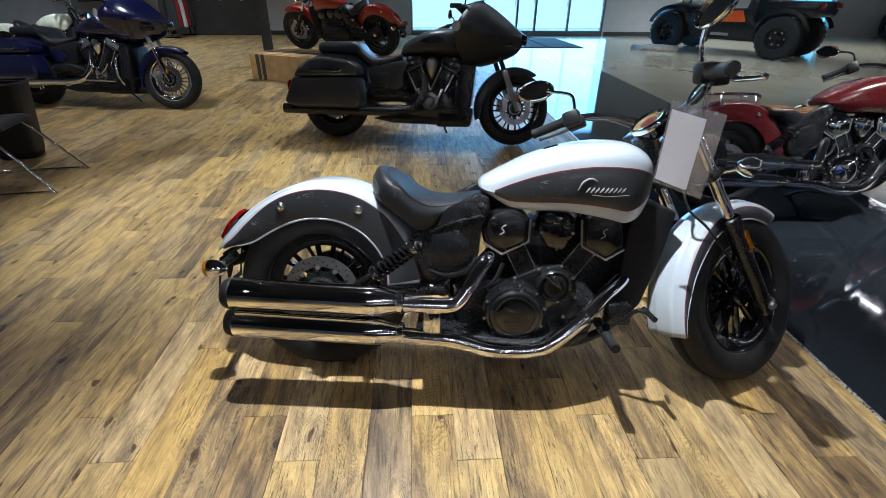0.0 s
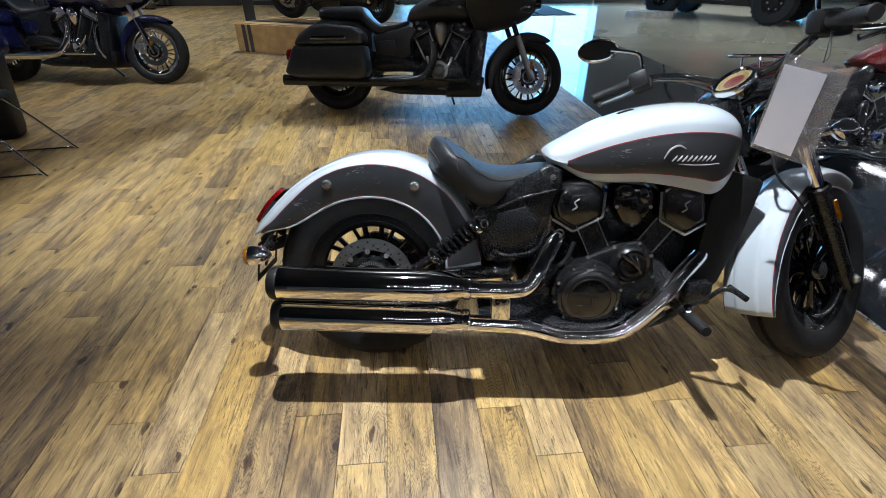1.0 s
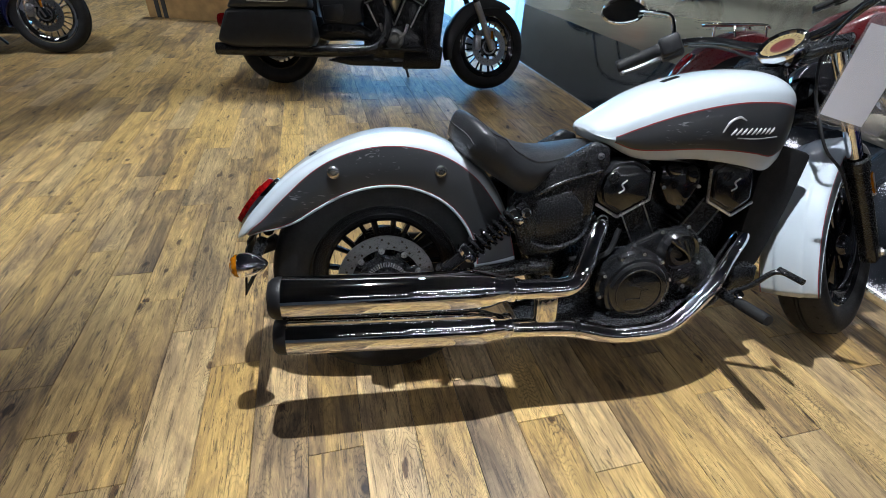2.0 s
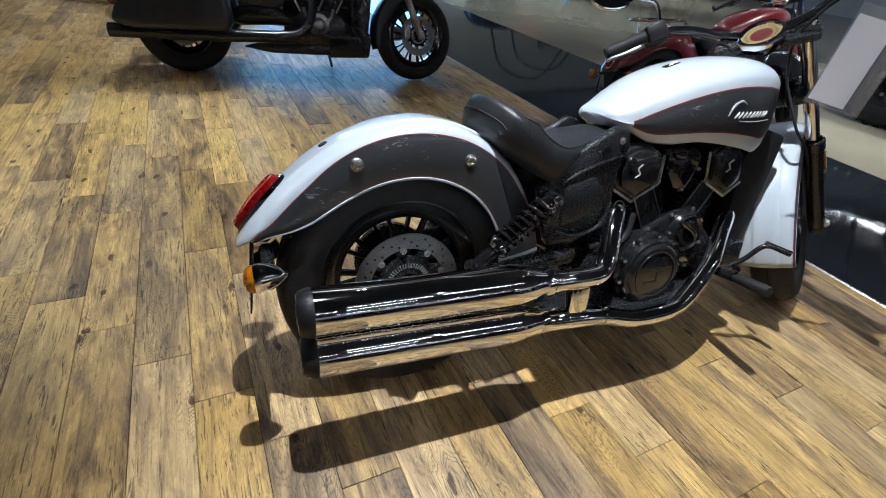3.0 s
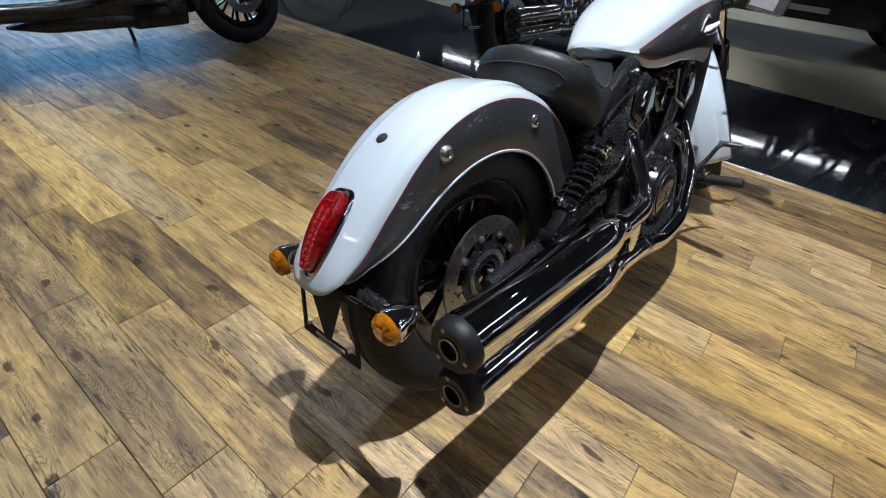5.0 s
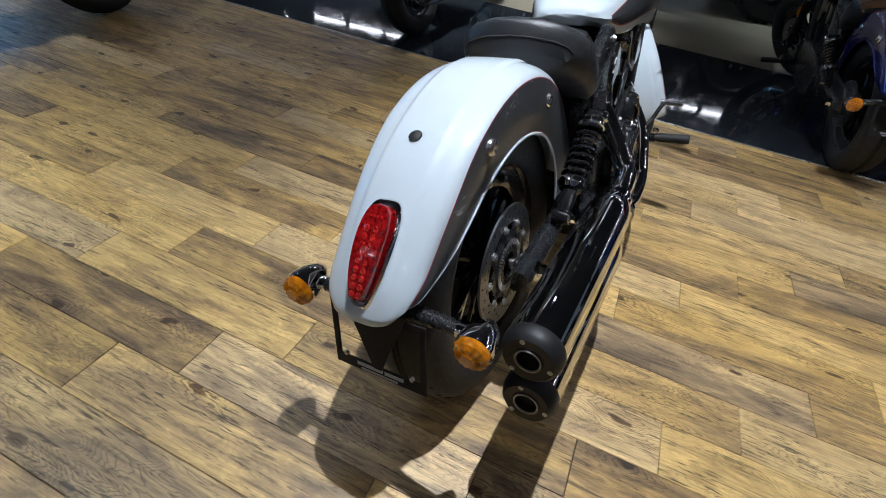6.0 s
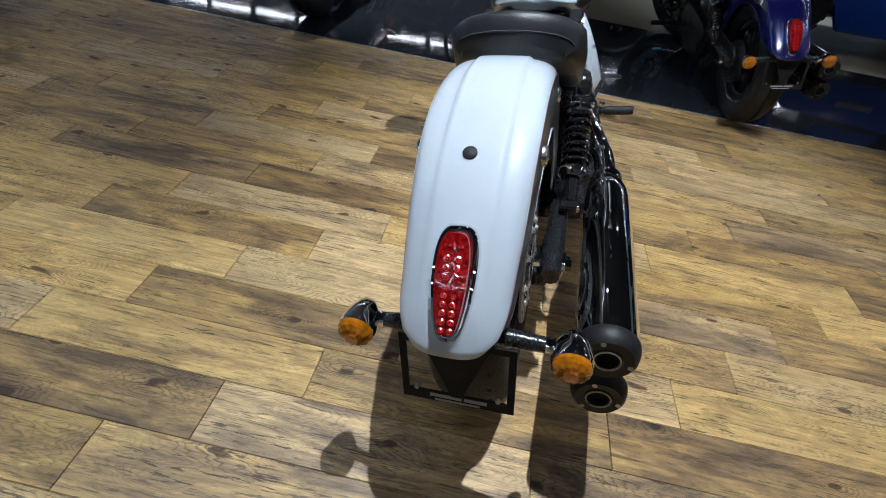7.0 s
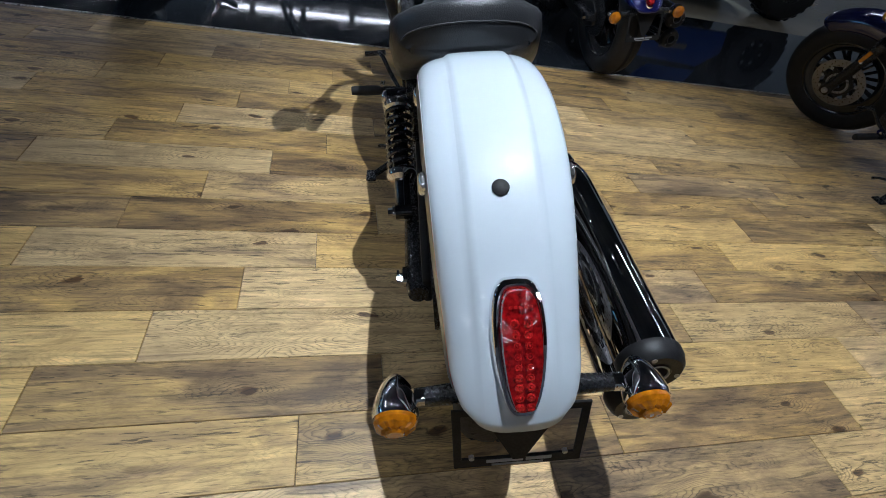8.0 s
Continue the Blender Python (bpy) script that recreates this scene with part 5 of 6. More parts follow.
# daylight outside the entrance
bm = box(bmesh.new(), (4.0, 21.0, 2.5), (16.0, 0.05, 6.0))
tagged(part("backdrop", bm, OUTSIDE), "bright overexposed daylight outside", "backdrop", kind="structure")
bm = box(bmesh.new(), (4.0, 18.9, -0.10), (16.0, 4.2, 0.08))
tagged(part("pavement", bm, BEIGECONC), "sunlit pavement outside the entrance", "pavement", kind="structure")


def glazing(name, x0, x1, y, z1, panes, label, handle=False):
    root = thing(name, pose(0, 0, 0), label, "glass door", kind="structure")
    n, w = len(panes) - 1, 0.06
    bm = bmesh.new()
    for x in panes:
        box(bm, (x, y, z1 / 2), (w, 0.10, z1), None, 0.006, 1)
    box(bm, ((x0 + x1) / 2, y, z1 - 0.04), (x1 - x0 - w, 0.09, 0.08), None, 0.006, 1)
    box(bm, ((x0 + x1) / 2, y, 0.07), (x1 - x0 - w, 0.09, 0.14), None, 0.006, 1)
    box(bm, ((x0 + x1) / 2, y, 2.18), (x1 - x0 - w, 0.088, 0.07), None, 0.006, 1)
    part("door_frame", bm, ALU, root, "dark aluminium frame")
    for a, b in zip(panes, panes[1:]):
        pane = part("pane", box(bmesh.new(), ((a + b) / 2, y, z1 / 2), (b - a - w, 0.008, z1 - 0.1)), PANE, root, "clear glass pane")
        pane.visible_shadow = False
        if handle and b - a < 1.3:
            part("door_handle", sweep(bmesh.new(), [(b - 0.10, y - 0.05, 0.85), (b - 0.10, y - 0.09, 0.90), (b - 0.10, y - 0.09, 1.30), (b - 0.10, y - 0.05, 1.35)], 0.012, 10, 4), SATIN, root, "long steel pull handle")
    return root


glazing("door_1", 0.78, 7.02, FAR + 0.06, 3.0, [0.78, 3.05, 4.15, 4.75, 5.85, 7.02], "glass entrance doors in dark aluminium frames", True)
for x, y in ((3.65, 14.3), (4.62, 14.3)):
    bm = box(bmesh.new(), (0, 0, 0.006), (0.92, 2.6, 0.011), None, 0.004, 1)
    ob = part("entrance_mat", bm, MAT)
    ob.matrix_world = pose(x, y, 0.001, 0, 0, -2)
    tagged(ob, "dark ribbed entrance mat before the glass doors", "mat", "entrance mats")

# lit tubes under the ceiling
for x, y, rz, n in ((13.7, 0.0, 90, 17), (8.8, 7.6, 90, 8), (-4.2, 3.6, 90, 2), (-5.6, 6.0, 90, 5), (-0.6, -4.2, 0, 2), (1.5, -2.3, 0, 3), (2.6, 6.4, 0, 3), (3.0, -9.5, 0, 6)):
    for k in range(n):
        m = pose(x, y, CEIL - 0.35, 0, 0, rz) @ pose((k - (n - 1) / 2) * 1.35, 0, 0)
        root = thing("tube_light", m, "slim linear ceiling light, lit", "ceiling light", "ceiling tube lights")
        part("housing", box(bmesh.new(), (0, 0, 0.03), (1.22, 0.07, 0.05), None, 0.01), ALU, root, "grey housing")
        part("diffuser", box(bmesh.new(), (0, 0, -0.004), (1.18, 0.036, 0.024), None, 0.01), TUBE, root, "glowing diffuser")
        for s in (-0.5, 0.5):
            part("hanger", cyl(bmesh.new(), (s, 0, 0.05), (s, 0, 0.355), 0.003, None, 6), SATIN, root)
# assumed fixtures for the unseen spots; their bright rings are added for highlights
for sx, sy, sz, *rest in SPOTS:
    root = thing("assumed_spot", pose(sx, sy, sz), "small black ceiling spotlight, lit, out of view and assumed", "ceiling light", "ceiling spotlights")
    part("housing", lathe(bmesh.new(), [(0.050, -0.01), (0.055, 0.02), (0.055, 0.14), (0.02, 0.16), (0.0, 0.16)], (0, 0, 0.045), (0, 0, 1), 20), SATINBLACK, root)
    part("lamp_lens", lathe(bmesh.new(), [(0.022, 0.0), (0.030, 0.006), (0.030, 0.014)], (0, 0, 0.046), (0, 0, 1), 16), BULB, root, "glowing ring added to the lamp for crisp highlights")
    part("stem", cyl(bmesh.new(), (0, 0, 0.20), (0, 0, CEIL - sz), 0.008, None, 8), SATINBLACK, root)

# ---- motorcycles ----
LEANING = -12.0


def standing(x, y, heading, lean=LEANING, z=0.0):
    return pose(x, y, z, 0, 0, heading) @ pose(0, 0, 0, lean, 0, 0)


cruiser(standing(-0.436, 1.746, -9.0), WHITE, CHARCOAL, REDLINE, LEATHER, CHROME, 32, "white and charcoal cruiser motorcycle with twin chrome silencers", hero=True)
cruiser(standing(2.02, 2.98, -6.0), RED, RED, RED, TAN, CHROME, 32, "dark red cruiser motorcycle with a tan saddle and chrome rack", "cruisers in a row", rack=True)
cruiser(standing(1.545, 0.37, -3.0), BLUE, BLUE, BLUE, TAN, SATINBLACK, 32, "deep blue cruiser motorcycle with a tan saddle", "cruisers in a row")
cruiser(standing(-0.57, -0.68, -9.0), NAVY, NAVY, NAVY, LEATHER, SATINBLACK, 30, "dark navy cruiser motorcycle parked on the wooden floor", "cruisers in a row")


# ---- price sheet that hangs on the white motorcycle's bar ----
def price_sheet():
    hang = standing(-0.436, 1.746, -9.0)
    root = thing("price_sheet", hang, "white price sheet in a clear plastic sleeve, hung from a handlebar", "price tag")
    tl, bl, br = Vector((1.090, -0.290, 1.010)), Vector((1.099, -0.219, 0.788)), Vector((1.216, -0.292, 0.750))
    u, v = br - bl, tl - bl
    n = u.cross(v).normalized()

    def sheet(u0, u1, v0, v1, depth, thick):
        bm = bmesh.new()
        rows = []
        for k in range(7):
            w = v0 + (v1 - v0) * k / 6
            rows.append([bl + u * a + v * w + n * (depth + 0.006 * math.sin(a * 2.6) * (1 - w)) for a in (u0 + (u1 - u0) * j / 6 for j in range(7))])
        skin(bm, rows)
        other = [[p + n * thick for p in row] for row in rows]
        back = skin(bm, other)
        bmesh.ops.recalc_face_normals(bm, faces=bm.faces)
        return bm
    film = part("sleeve", sheet(-0.02, 1.0, -0.02, 1.06, -0.0006, -0.0022), SLEEVE, root, "clear plastic sleeve")
    film.visible_shadow = False
    part("paper", sheet(0.02, 0.68, 0.03, 0.95, -0.0012, -0.0008), PAPER, root, "plain white paper")
    hole = bl + u * 0.55 + v * 1.05
    part("cord", sweep(bmesh.new(), [hole, hole + Vector((0.004, 0.004, 0.035)), Vector((1.19, -0.285, 1.090)), Vector((1.20, -0.270, 1.094)), hole + Vector((0.012, 0.002, 0.02)), hole], 0.0013, 6, 6), STITCH, root, "thin cord")


price_sheet()


# ---- touring motorcycle with panniers and a fairing ----
def vtwin(root, c, metal, edge, dark):
    """Two finned cylinders in a V, with covers, on a crankcase; c: the crank's place."""
    x, z = c
    case = part("crankcase", prism(bmesh.new(), [(x - 0.22, z + 0.02), (x - 0.17, z - 0.13), (x + 0.17, z - 0.13), (x + 0.24, z + 0.02), (x + 0.12, z + 0.12), (x - 0.12, z + 0.12)], -0.16, 0.16, 0.02), dark, root)
    part("timing_cover", lathe(bmesh.new(), [(0.0, 0.06), (0.030, 0.06), (0.042, 0.05), (0.050, 0.02), (0.075, 0.012), (0.080, 0.0)], (x, -0.16, z + 0.02), (0, -1, 0), 28), edge, case)
    for s in (-1, 1):
        d = Vector((s * 0.44, 0, 0.898))
        f = along((x + s * 0.035, 0, z + 0.05), d)
        core = bmesh.new()
        box(core, (0, 0, 0.16), (0.13, 0.18, 0.32), f, 0.02)
        barrel = part("cylinder", core, dark, root)
        for k in range(11):
            part("fin", box(bmesh.new(), (0, 0, 0.045 + k * 0.019), (0.180, 0.260, 0.006), f, 0.002, 1), dark, barrel)
        part("barrel_cover", box(bmesh.new(), (0, -0.135, 0.15), (0.105, 0.02, 0.21), f, 0.008), dark, barrel)
        for y in (-0.060, 0.060):
            part("cover_edge", cyl(bmesh.new(), f @ Vector((y, -0.146, 0.03)), f @ Vector((y * 1.1, -0.146, 0.27)), 0.007, None, 8), edge, barrel, "silver edge")
        rocker = part("rocker_cover", box(bmesh.new(), (0, 0, 0.325), (0.19, 0.25, 0.105), f, 0.026), metal if metal is CHROME else dark, root)
        part("rocker_trim", sweep(bmesh.new(), [f @ Vector((-0.085, -0.128, 0.335)), f @ Vector((-0.080, -0.130, 0.285)), f @ Vector((0.080, -0.130, 0.285)), f @ Vector((0.085, -0.128, 0.335))], 0.006, 8, 1), edge, rocker, "silver trim line")
        part("rocker_mark", ball(bmesh.new(), f @ Vector((0, -0.126, 0.335)), (0.020, 0.006, 0.012), 12), edge, rocker)
        part("case_trim", sweep(bmesh.new(), [(x + s * 0.11, -0.18, z + 0.13), (x + s * 0.08, -0.19, z + 0.06), (x, -0.19, z + 0.00)], 0.012, 8, 4), edge, case)
        part("head_bolt", ball(bmesh.new(), f @ Vector((0, -0.10, 0.385)), (0.022, 0.022, 0.016), 12), edge, rocker)
    drop = lathe(bmesh.new(), [(0.0, -0.12), (0.022, -0.085), (0.045, -0.035), (0.056, 0.015), (0.052, 0.055), (0.032, 0.080), (0.0, 0.088)], (x + 0.005, -0.14, z + 0.32), (0, 0, 1), 24)
    part("air_cleaner", drop, metal if metal is CHROME else DISC, root, "teardrop air cleaner")
    part("engine_core", box(bmesh.new(), (x + 0.02, 0, z + 0.16), (0.56, 0.10, 0.52), None, 0.03), dark, root)


def tourer(m, paint, metal, pipe_mat, label, group, steer_degrees=8, cover=None):
    root = thing("motorcycle", m, label, "motorcycle", group)
    pivot, axis = Vector((1.86, 0, 0)), Vector((-math.sin(radians(25)), 0, math.cos(radians(25))))
    S = Matrix.Translation(pivot) @ Matrix.Rotation(radians(steer_degrees), 4, axis) @ Matrix.Translation(-pivot)

    def F(name, bm, mats, parent=root, text=""):
        bm.transform(S)
        return part(name, bm, mats, parent, text)
    wheel(root, "rear_wheel", (0, 0, 0.325), 0.325, 0.16, 0.205, 10, GLOSSBLACK, None, -1)
    wheel(root, "front_wheel", (1.73, 0, 0.335), 0.335, 0.13, 0.245, 10, CHROME if metal is CHROME else GLOSSBLACK, S, -1, 0.150)
    F("front_mudguard", fender_shell((1.73, 0.335), ((58, 198), (58, 198), (62, 197)), (([0, 220], [0.372, 0.372]), ([0, 220], [0.350, 0.350]), ([50, 90, 150, 198], [0.33, 0.29, 0.27, 0.34])), (0.066, 0.075, 0.078, 0.078, 0.07), 36, 0, False), [paint, paint, paint])
    # panniers with lids and latches
    for s in (-1, 1):
        bag = part("pannier", prism(bmesh.new(), [(-0.36, 0.33), (-0.27, 0.55), (0.345, 0.565), (0.375, 0.36), (0.33, 0.30), (-0.25, 0.29)], s * 0.19, s * 0.41, 0.03, None, 3), paint, root, "hard pannier")
        part("lid", prism(bmesh.new(), [(-0.265, 0.553), (-0.21, 0.64), (-0.11, 0.705), (0.02, 0.725), (0.26, 0.705), (0.335, 0.66), (0.345, 0.572)], s * 0.185, s * 0.415, 0.03, None, 3), paint, bag)
        part("latch", prism(bmesh.new(), [(-0.11, 0.60), (-0.09, 0.625), (0.19, 0.635), (0.20, 0.615), (0.17, 0.60)], s * 0.410, s * 0.424, 0.005), GLOSSBLACK, bag, "latch handle")
        part("latch_trim", sweep(bmesh.new(), [(-0.10, s * 0.424, 0.603), (0.16, s * 0.424, 0.607), (0.198, s * 0.424, 0.622)], 0.004, 8, 3), SATIN, bag)
        part("tail_lamp", blob([(-0.42, 0.47, 0.012, 0.012, s * 0.17), (-0.405, 0.47, 0.045, 0.028, s * 0.17), (-0.36, 0.475, 0.050, 0.03, s * 0.16), (-0.30, 0.48, 0.03, 0.02, s * 0.15)]), REDLENS, root, "red tail lamp")
        pipe = [(0.90, s * 0.16, 0.60), (0.915, s * 0.22, 0.48), (0.86, s * 0.27, 0.345), (0.74, s * 0.30, 0.29), (0.45, s * 0.31, 0.275), (0.10, s * 0.31, 0.27), (-0.40, s * 0.31, 0.27)]
        part("exhaust", sweep(bmesh.new(), pipe, [0.033, 0.033, 0.034, 0.036, 0.040, 0.043, 0.045], 18, 6), pipe_mat, root, "long exhaust")
    part("rear_mudguard", blob([(-0.36, 0.50, 0.04, 0.06, 0), (-0.30, 0.56, 0.10, 0.11, 0), (-0.10, 0.66, 0.12, 0.13, 0), (0.15, 0.68, 0.12, 0.13, 0), (0.35, 0.62, 0.10, 0.12, 0)]), paint, root)
    part("side_cover", prism(bmesh.new(), [(0.36, 0.66), (0.70, 0.73), (0.76, 0.70), (0.70, 0.60), (0.72, 0.50), (0.60, 0.44), (0.40, 0.46)], -0.17, 0.17, 0.03), MATTEBLACK if paint is MATTEBLACK else SATINBLACK, root)
    part("tool_cover", prism(bmesh.new(), [(0.40, 0.60), (0.56, 0.62), (0.58, 0.55), (0.54, 0.49), (0.41, 0.50)], -0.185, -0.165, 0.012), paint, root)
    part("lower_cover", blob([(0.34, 0.40, 0.04, 0.16, 0), (0.42, 0.42, 0.075, 0.185, 0), (0.60, 0.43, 0.075, 0.185, 0), (0.75, 0.40, 0.05, 0.17, 0), (0.80, 0.38, 0.02, 0.15, 0)]), SATINBLACK, root)
    # seat
    bm = blob([(-0.115, 0.80, 0.02, 0.10, 0), (-0.09, 0.82, 0.05, 0.14, 0), (0.10, 0.82, 0.06, 0.16, 0), (0.26, 0.82, 0.062, 0.17, 0), (0.32, 0.76, 0.055, 0.18, 0), (0.42, 0.70, 0.05, 0.18, 0), (0.56, 0.72, 0.04, 0.14, 0), (0.68, 0.765, 0.02, 0.09, 0)])
    part("seat", bm, LEATHER, root, "stepped black seat")
    # tank and console
    part("fuel_tank", blob([(0.66, 0.785, 0.02, 0.07, 0), (0.70, 0.82, 0.06, 0.12, 0), (0.82, 0.86, 0.09, 0.165, 0), (0.98, 0.89, 0.115, 0.18, 0), (1.14, 0.89, 0.12, 0.165, 0), (1.24, 0.88, 0.09, 0.12, 0)], power=0.72), paint, root)
    part("tank_badge", blob([(0.86, 0.89, 0.005, 0.004, -0.172), (0.92, 0.90, 0.022, 0.006, -0.180), (1.02, 0.91, 0.026, 0.006, -0.181), (1.08, 0.91, 0.006, 0.004, -0.176)]), SATINBLACK, root, "faint dark badge")
    # fairing: a wedge nose with a lamp and a low screen
    bm = bmesh.new()
    rows = []
    for z, xb, xf, hw in (tuple(v) for v in crom([(0.70, 1.26, 1.42, 0.10), (0.74, 1.24, 1.56, 0.15), (0.80, 1.21, 1.70, 0.20), (0.86, 1.18, 1.755, 0.26), (0.94, 1.17, 1.80, 0.32), (0.985, 1.17, 1.775, 0.335), (1.04, 1.19, 1.70, 0.325), (1.11, 1.23, 1.61, 0.28), (1.18, 1.28, 1.51, 0.21), (1.22, 1.31, 1.44, 0.15)], 2)):
        half = [(xf, 0.0), (xf - (xf - xb) * 0.06, hw * 0.26), (xf - (xf - xb) * 0.30, hw * 0.66), (xf - (xf - xb) * 0.60, hw * 0.94), (xb + (xf - xb) * 0.16, hw), (xb + 0.01, hw * 0.96), (xb, hw * 0.5)]
        rows.append([(x, -y, z) for x, y in half] + [(x, y, z) for x, y in half[::-1][:-1]])
    made = skin(bm, rows, True)
    bm.faces.new(list(reversed(made[0])))
    bm.faces.new(made[-1])
    bmesh.ops.recalc_face_normals(bm, faces=bm.faces)
    nose = part("fairing", bm, paint, root, "wedge-shaped front fairing", angle=30)
    part("headlamp", blob([(1.76, 0.93, 0.05, 0.09, 0), (1.80, 0.93, 0.042, 0.07, 0), (1.81, 0.93, 0.03, 0.05, 0)]), GLOSSBLACK, nose, "dark headlamp")
    for s in (-1, 1):
        part("fairing_lamp", blob([(1.62, 0.86, 0.015, 0.02, s * 0.262), (1.67, 0.865, 0.028, 0.03, s * 0.235), (1.72, 0.87, 0.02, 0.02, s * 0.200)]), GLOSSBLACK, nose)
    bm = bmesh.new()
    rows = [[(1.50 - 0.10 * h - 0.22 * (y / 0.26) ** 2, y, 1.165 + 0.085 * h - 0.10 * (y / 0.26) ** 2) for y in np.linspace(-0.26, 0.26, 15)] for h in (0, 0.35, 0.7, 1.0)]
    skin(bm, rows)
    part("windscreen", bm, GLOSSBLACK, nose, "low dark screen", solid=0.004)
    # radiator shroud and belly
    part("radiator_shroud", prism(bmesh.new(), [(1.24, 0.72), (1.37, 0.70), (1.335, 0.36), (1.335, 0.19), (1.22, 0.17), (1.20, 0.36)], -0.17, 0.17, 0.025), SATINBLACK, root)
    part("belly_pan", prism(bmesh.new(), [(0.40, 0.20), (0.60, 0.165), (1.22, 0.165), (1.22, 0.24), (0.60, 0.26)], -0.15, 0.15, 0.02), SATINBLACK, root)
    for s in (-1, 1):
        part("footboard", box(bmesh.new(), (1.05, s * 0.25, 0.30), (0.36, 0.11, 0.022), None, 0.008), SATINBLACK if metal is not CHROME else CHROME, root)
        part("crash_bar", sweep(bmesh.new(), [(1.25, s * 0.12, 0.62), (1.21, s * 0.20, 0.55), (1.21, s * 0.21, 0.35), (1.24, s * 0.15, 0.25)], 0.014, 10, 4), metal, root)
        fork = F("fork_leg", cyl(bmesh.new(), (1.755, s * 0.10, 0.31), (1.60, s * 0.10, 0.66), 0.028, 0.026, 18), DISC if metal is not CHROME else CHROME, root)
        F("fork_tube", cyl(bmesh.new(), (1.60, s * 0.10, 0.66), (1.54, s * 0.10, 0.80), 0.022, None, 16), SATINBLACK if metal is not CHROME else SATIN, fork)
        F("reflector", box(bmesh.new(), (1.735, s * 0.128, 0.42), (0.02, 0.006, 0.06), None, 0.002, 1), AMBER, fork, "amber reflector")
        F("caliper", box(bmesh.new(), (1.62, s * 0.085, 0.36), (0.06, 0.06, 0.11), None, 0.015), SATIN, root)
        F("handlebar", sweep(bmesh.new(), [(1.28, 0, 1.06), (1.27, s * 0.12, 1.10), (1.20, s * 0.28, 1.12), (1.08, s * 0.40, 1.09)], 0.014, 12, 5), GLOSSBLACK, root)
        F("grip", cyl(bmesh.new(), (1.14, s * 0.345, 1.108), (1.05, s * 0.425, 1.082), 0.019, None, 14), RUBBER, root)
        stem = F("mirror", sweep(bmesh.new(), [(1.18, s * 0.30, 1.12), (1.18, s * 0.34, 1.17), (1.16, s * 0.38, 1.20)], 0.007, 8, 4), GLOSSBLACK, root)
        F("mirror_shell", ball(bmesh.new(), (1.15, s * 0.40, 1.225), (0.02, 0.065, 0.042), 16), GLOSSBLACK, stem)
    vtwin(root, (0.96, 0.36), metal, cover or metal, SATINBLACK)
    part("chin_box", prism(bmesh.new(), [(1.02, 0.15), (1.34, 0.16), (1.36, 0.33), (1.26, 0.36), (1.04, 0.30)], -0.17, 0.17, 0.02), SATINBLACK, root)
    part("side_stand", sweep(bmesh.new(), [(1.02, 0.12, 0.20), (1.05, 0.22, 0.13), (1.07, 0.30, 0.058)], 0.012, 8, 4), SATINBLACK, root)
    bm = lathe(bmesh.new(), [(0.0, 0.0), (0.040, 0.0), (0.043, 0.003), (0.040, 0.006), (0.0, 0.006)], (1.20, -0.37, 1.00), (-0.4, -1, 0), 24)
    part("hang_tag", bm, GREYMARK, root, "round grey hang tag")
    return root


tourer(standing(-0.66, 5.06, -14.5, -10), MATTEBLACK, SATINBLACK, SATINBLACK, "matte black touring motorcycle with panniers and a nose fairing", "touring motorcycles", 16, SATIN)
tourer(standing(-4.38, 6.78, -12.0, -10), NAVY, CHROME, CHROME, "dark blue touring motorcycle with chrome engine and pipes", "touring motorcycles", 6)


# ---- crate with a red motorcycle on it ----
CRATE_H = 0.38
crate_m = pose(-2.28, 8.56, 0, 0, 0, -27)


def crate():
    root = thing("crate", crate_m, "low pine plywood crate with dark slats, used as a plinth", "crate")
    part("box", box(bmesh.new(), (1.25, 0.55, CRATE_H / 2), (2.5, 1.1, CRATE_H), None, 0.006, 1), PINE, root, "pine plywood box")
    for x in (0.16, 0.26):
        part("batten", box(bmesh.new(), (x, -0.008, CRATE_H / 2), (0.055, 0.018, CRATE_H - 0.004), None, 0.003, 1), WALLDARK, root, "dark batten")
    for x in (1.3, 2.35):
        part("batten", box(bmesh.new(), (x, -0.008, CRATE_H / 2), (0.06, 0.018, CRATE_H - 0.004), None, 0.003, 1), PINE, root)
    for y in (0.10, 0.40, 0.70, 1.0):
        part("top_board", box(bmesh.new(), (1.25, y, CRATE_H + 0.004), (2.46, 0.12, 0.014), None, 0.003, 1), WALLDARK if y in (0.40,) else PINE, root)


crate()
cruiser(pose(-0.16, 8.22, CRATE_H + 0.011, 0, 0, 146) @ pose(0, 0, 0, -9, 0, 0), BRIGHTRED, BRIGHTRED, BRIGHTRED, LEATHER, SATINBLACK, 10, "orange-red cruiser motorcycle standing on a wooden crate", "cruisers in a row")


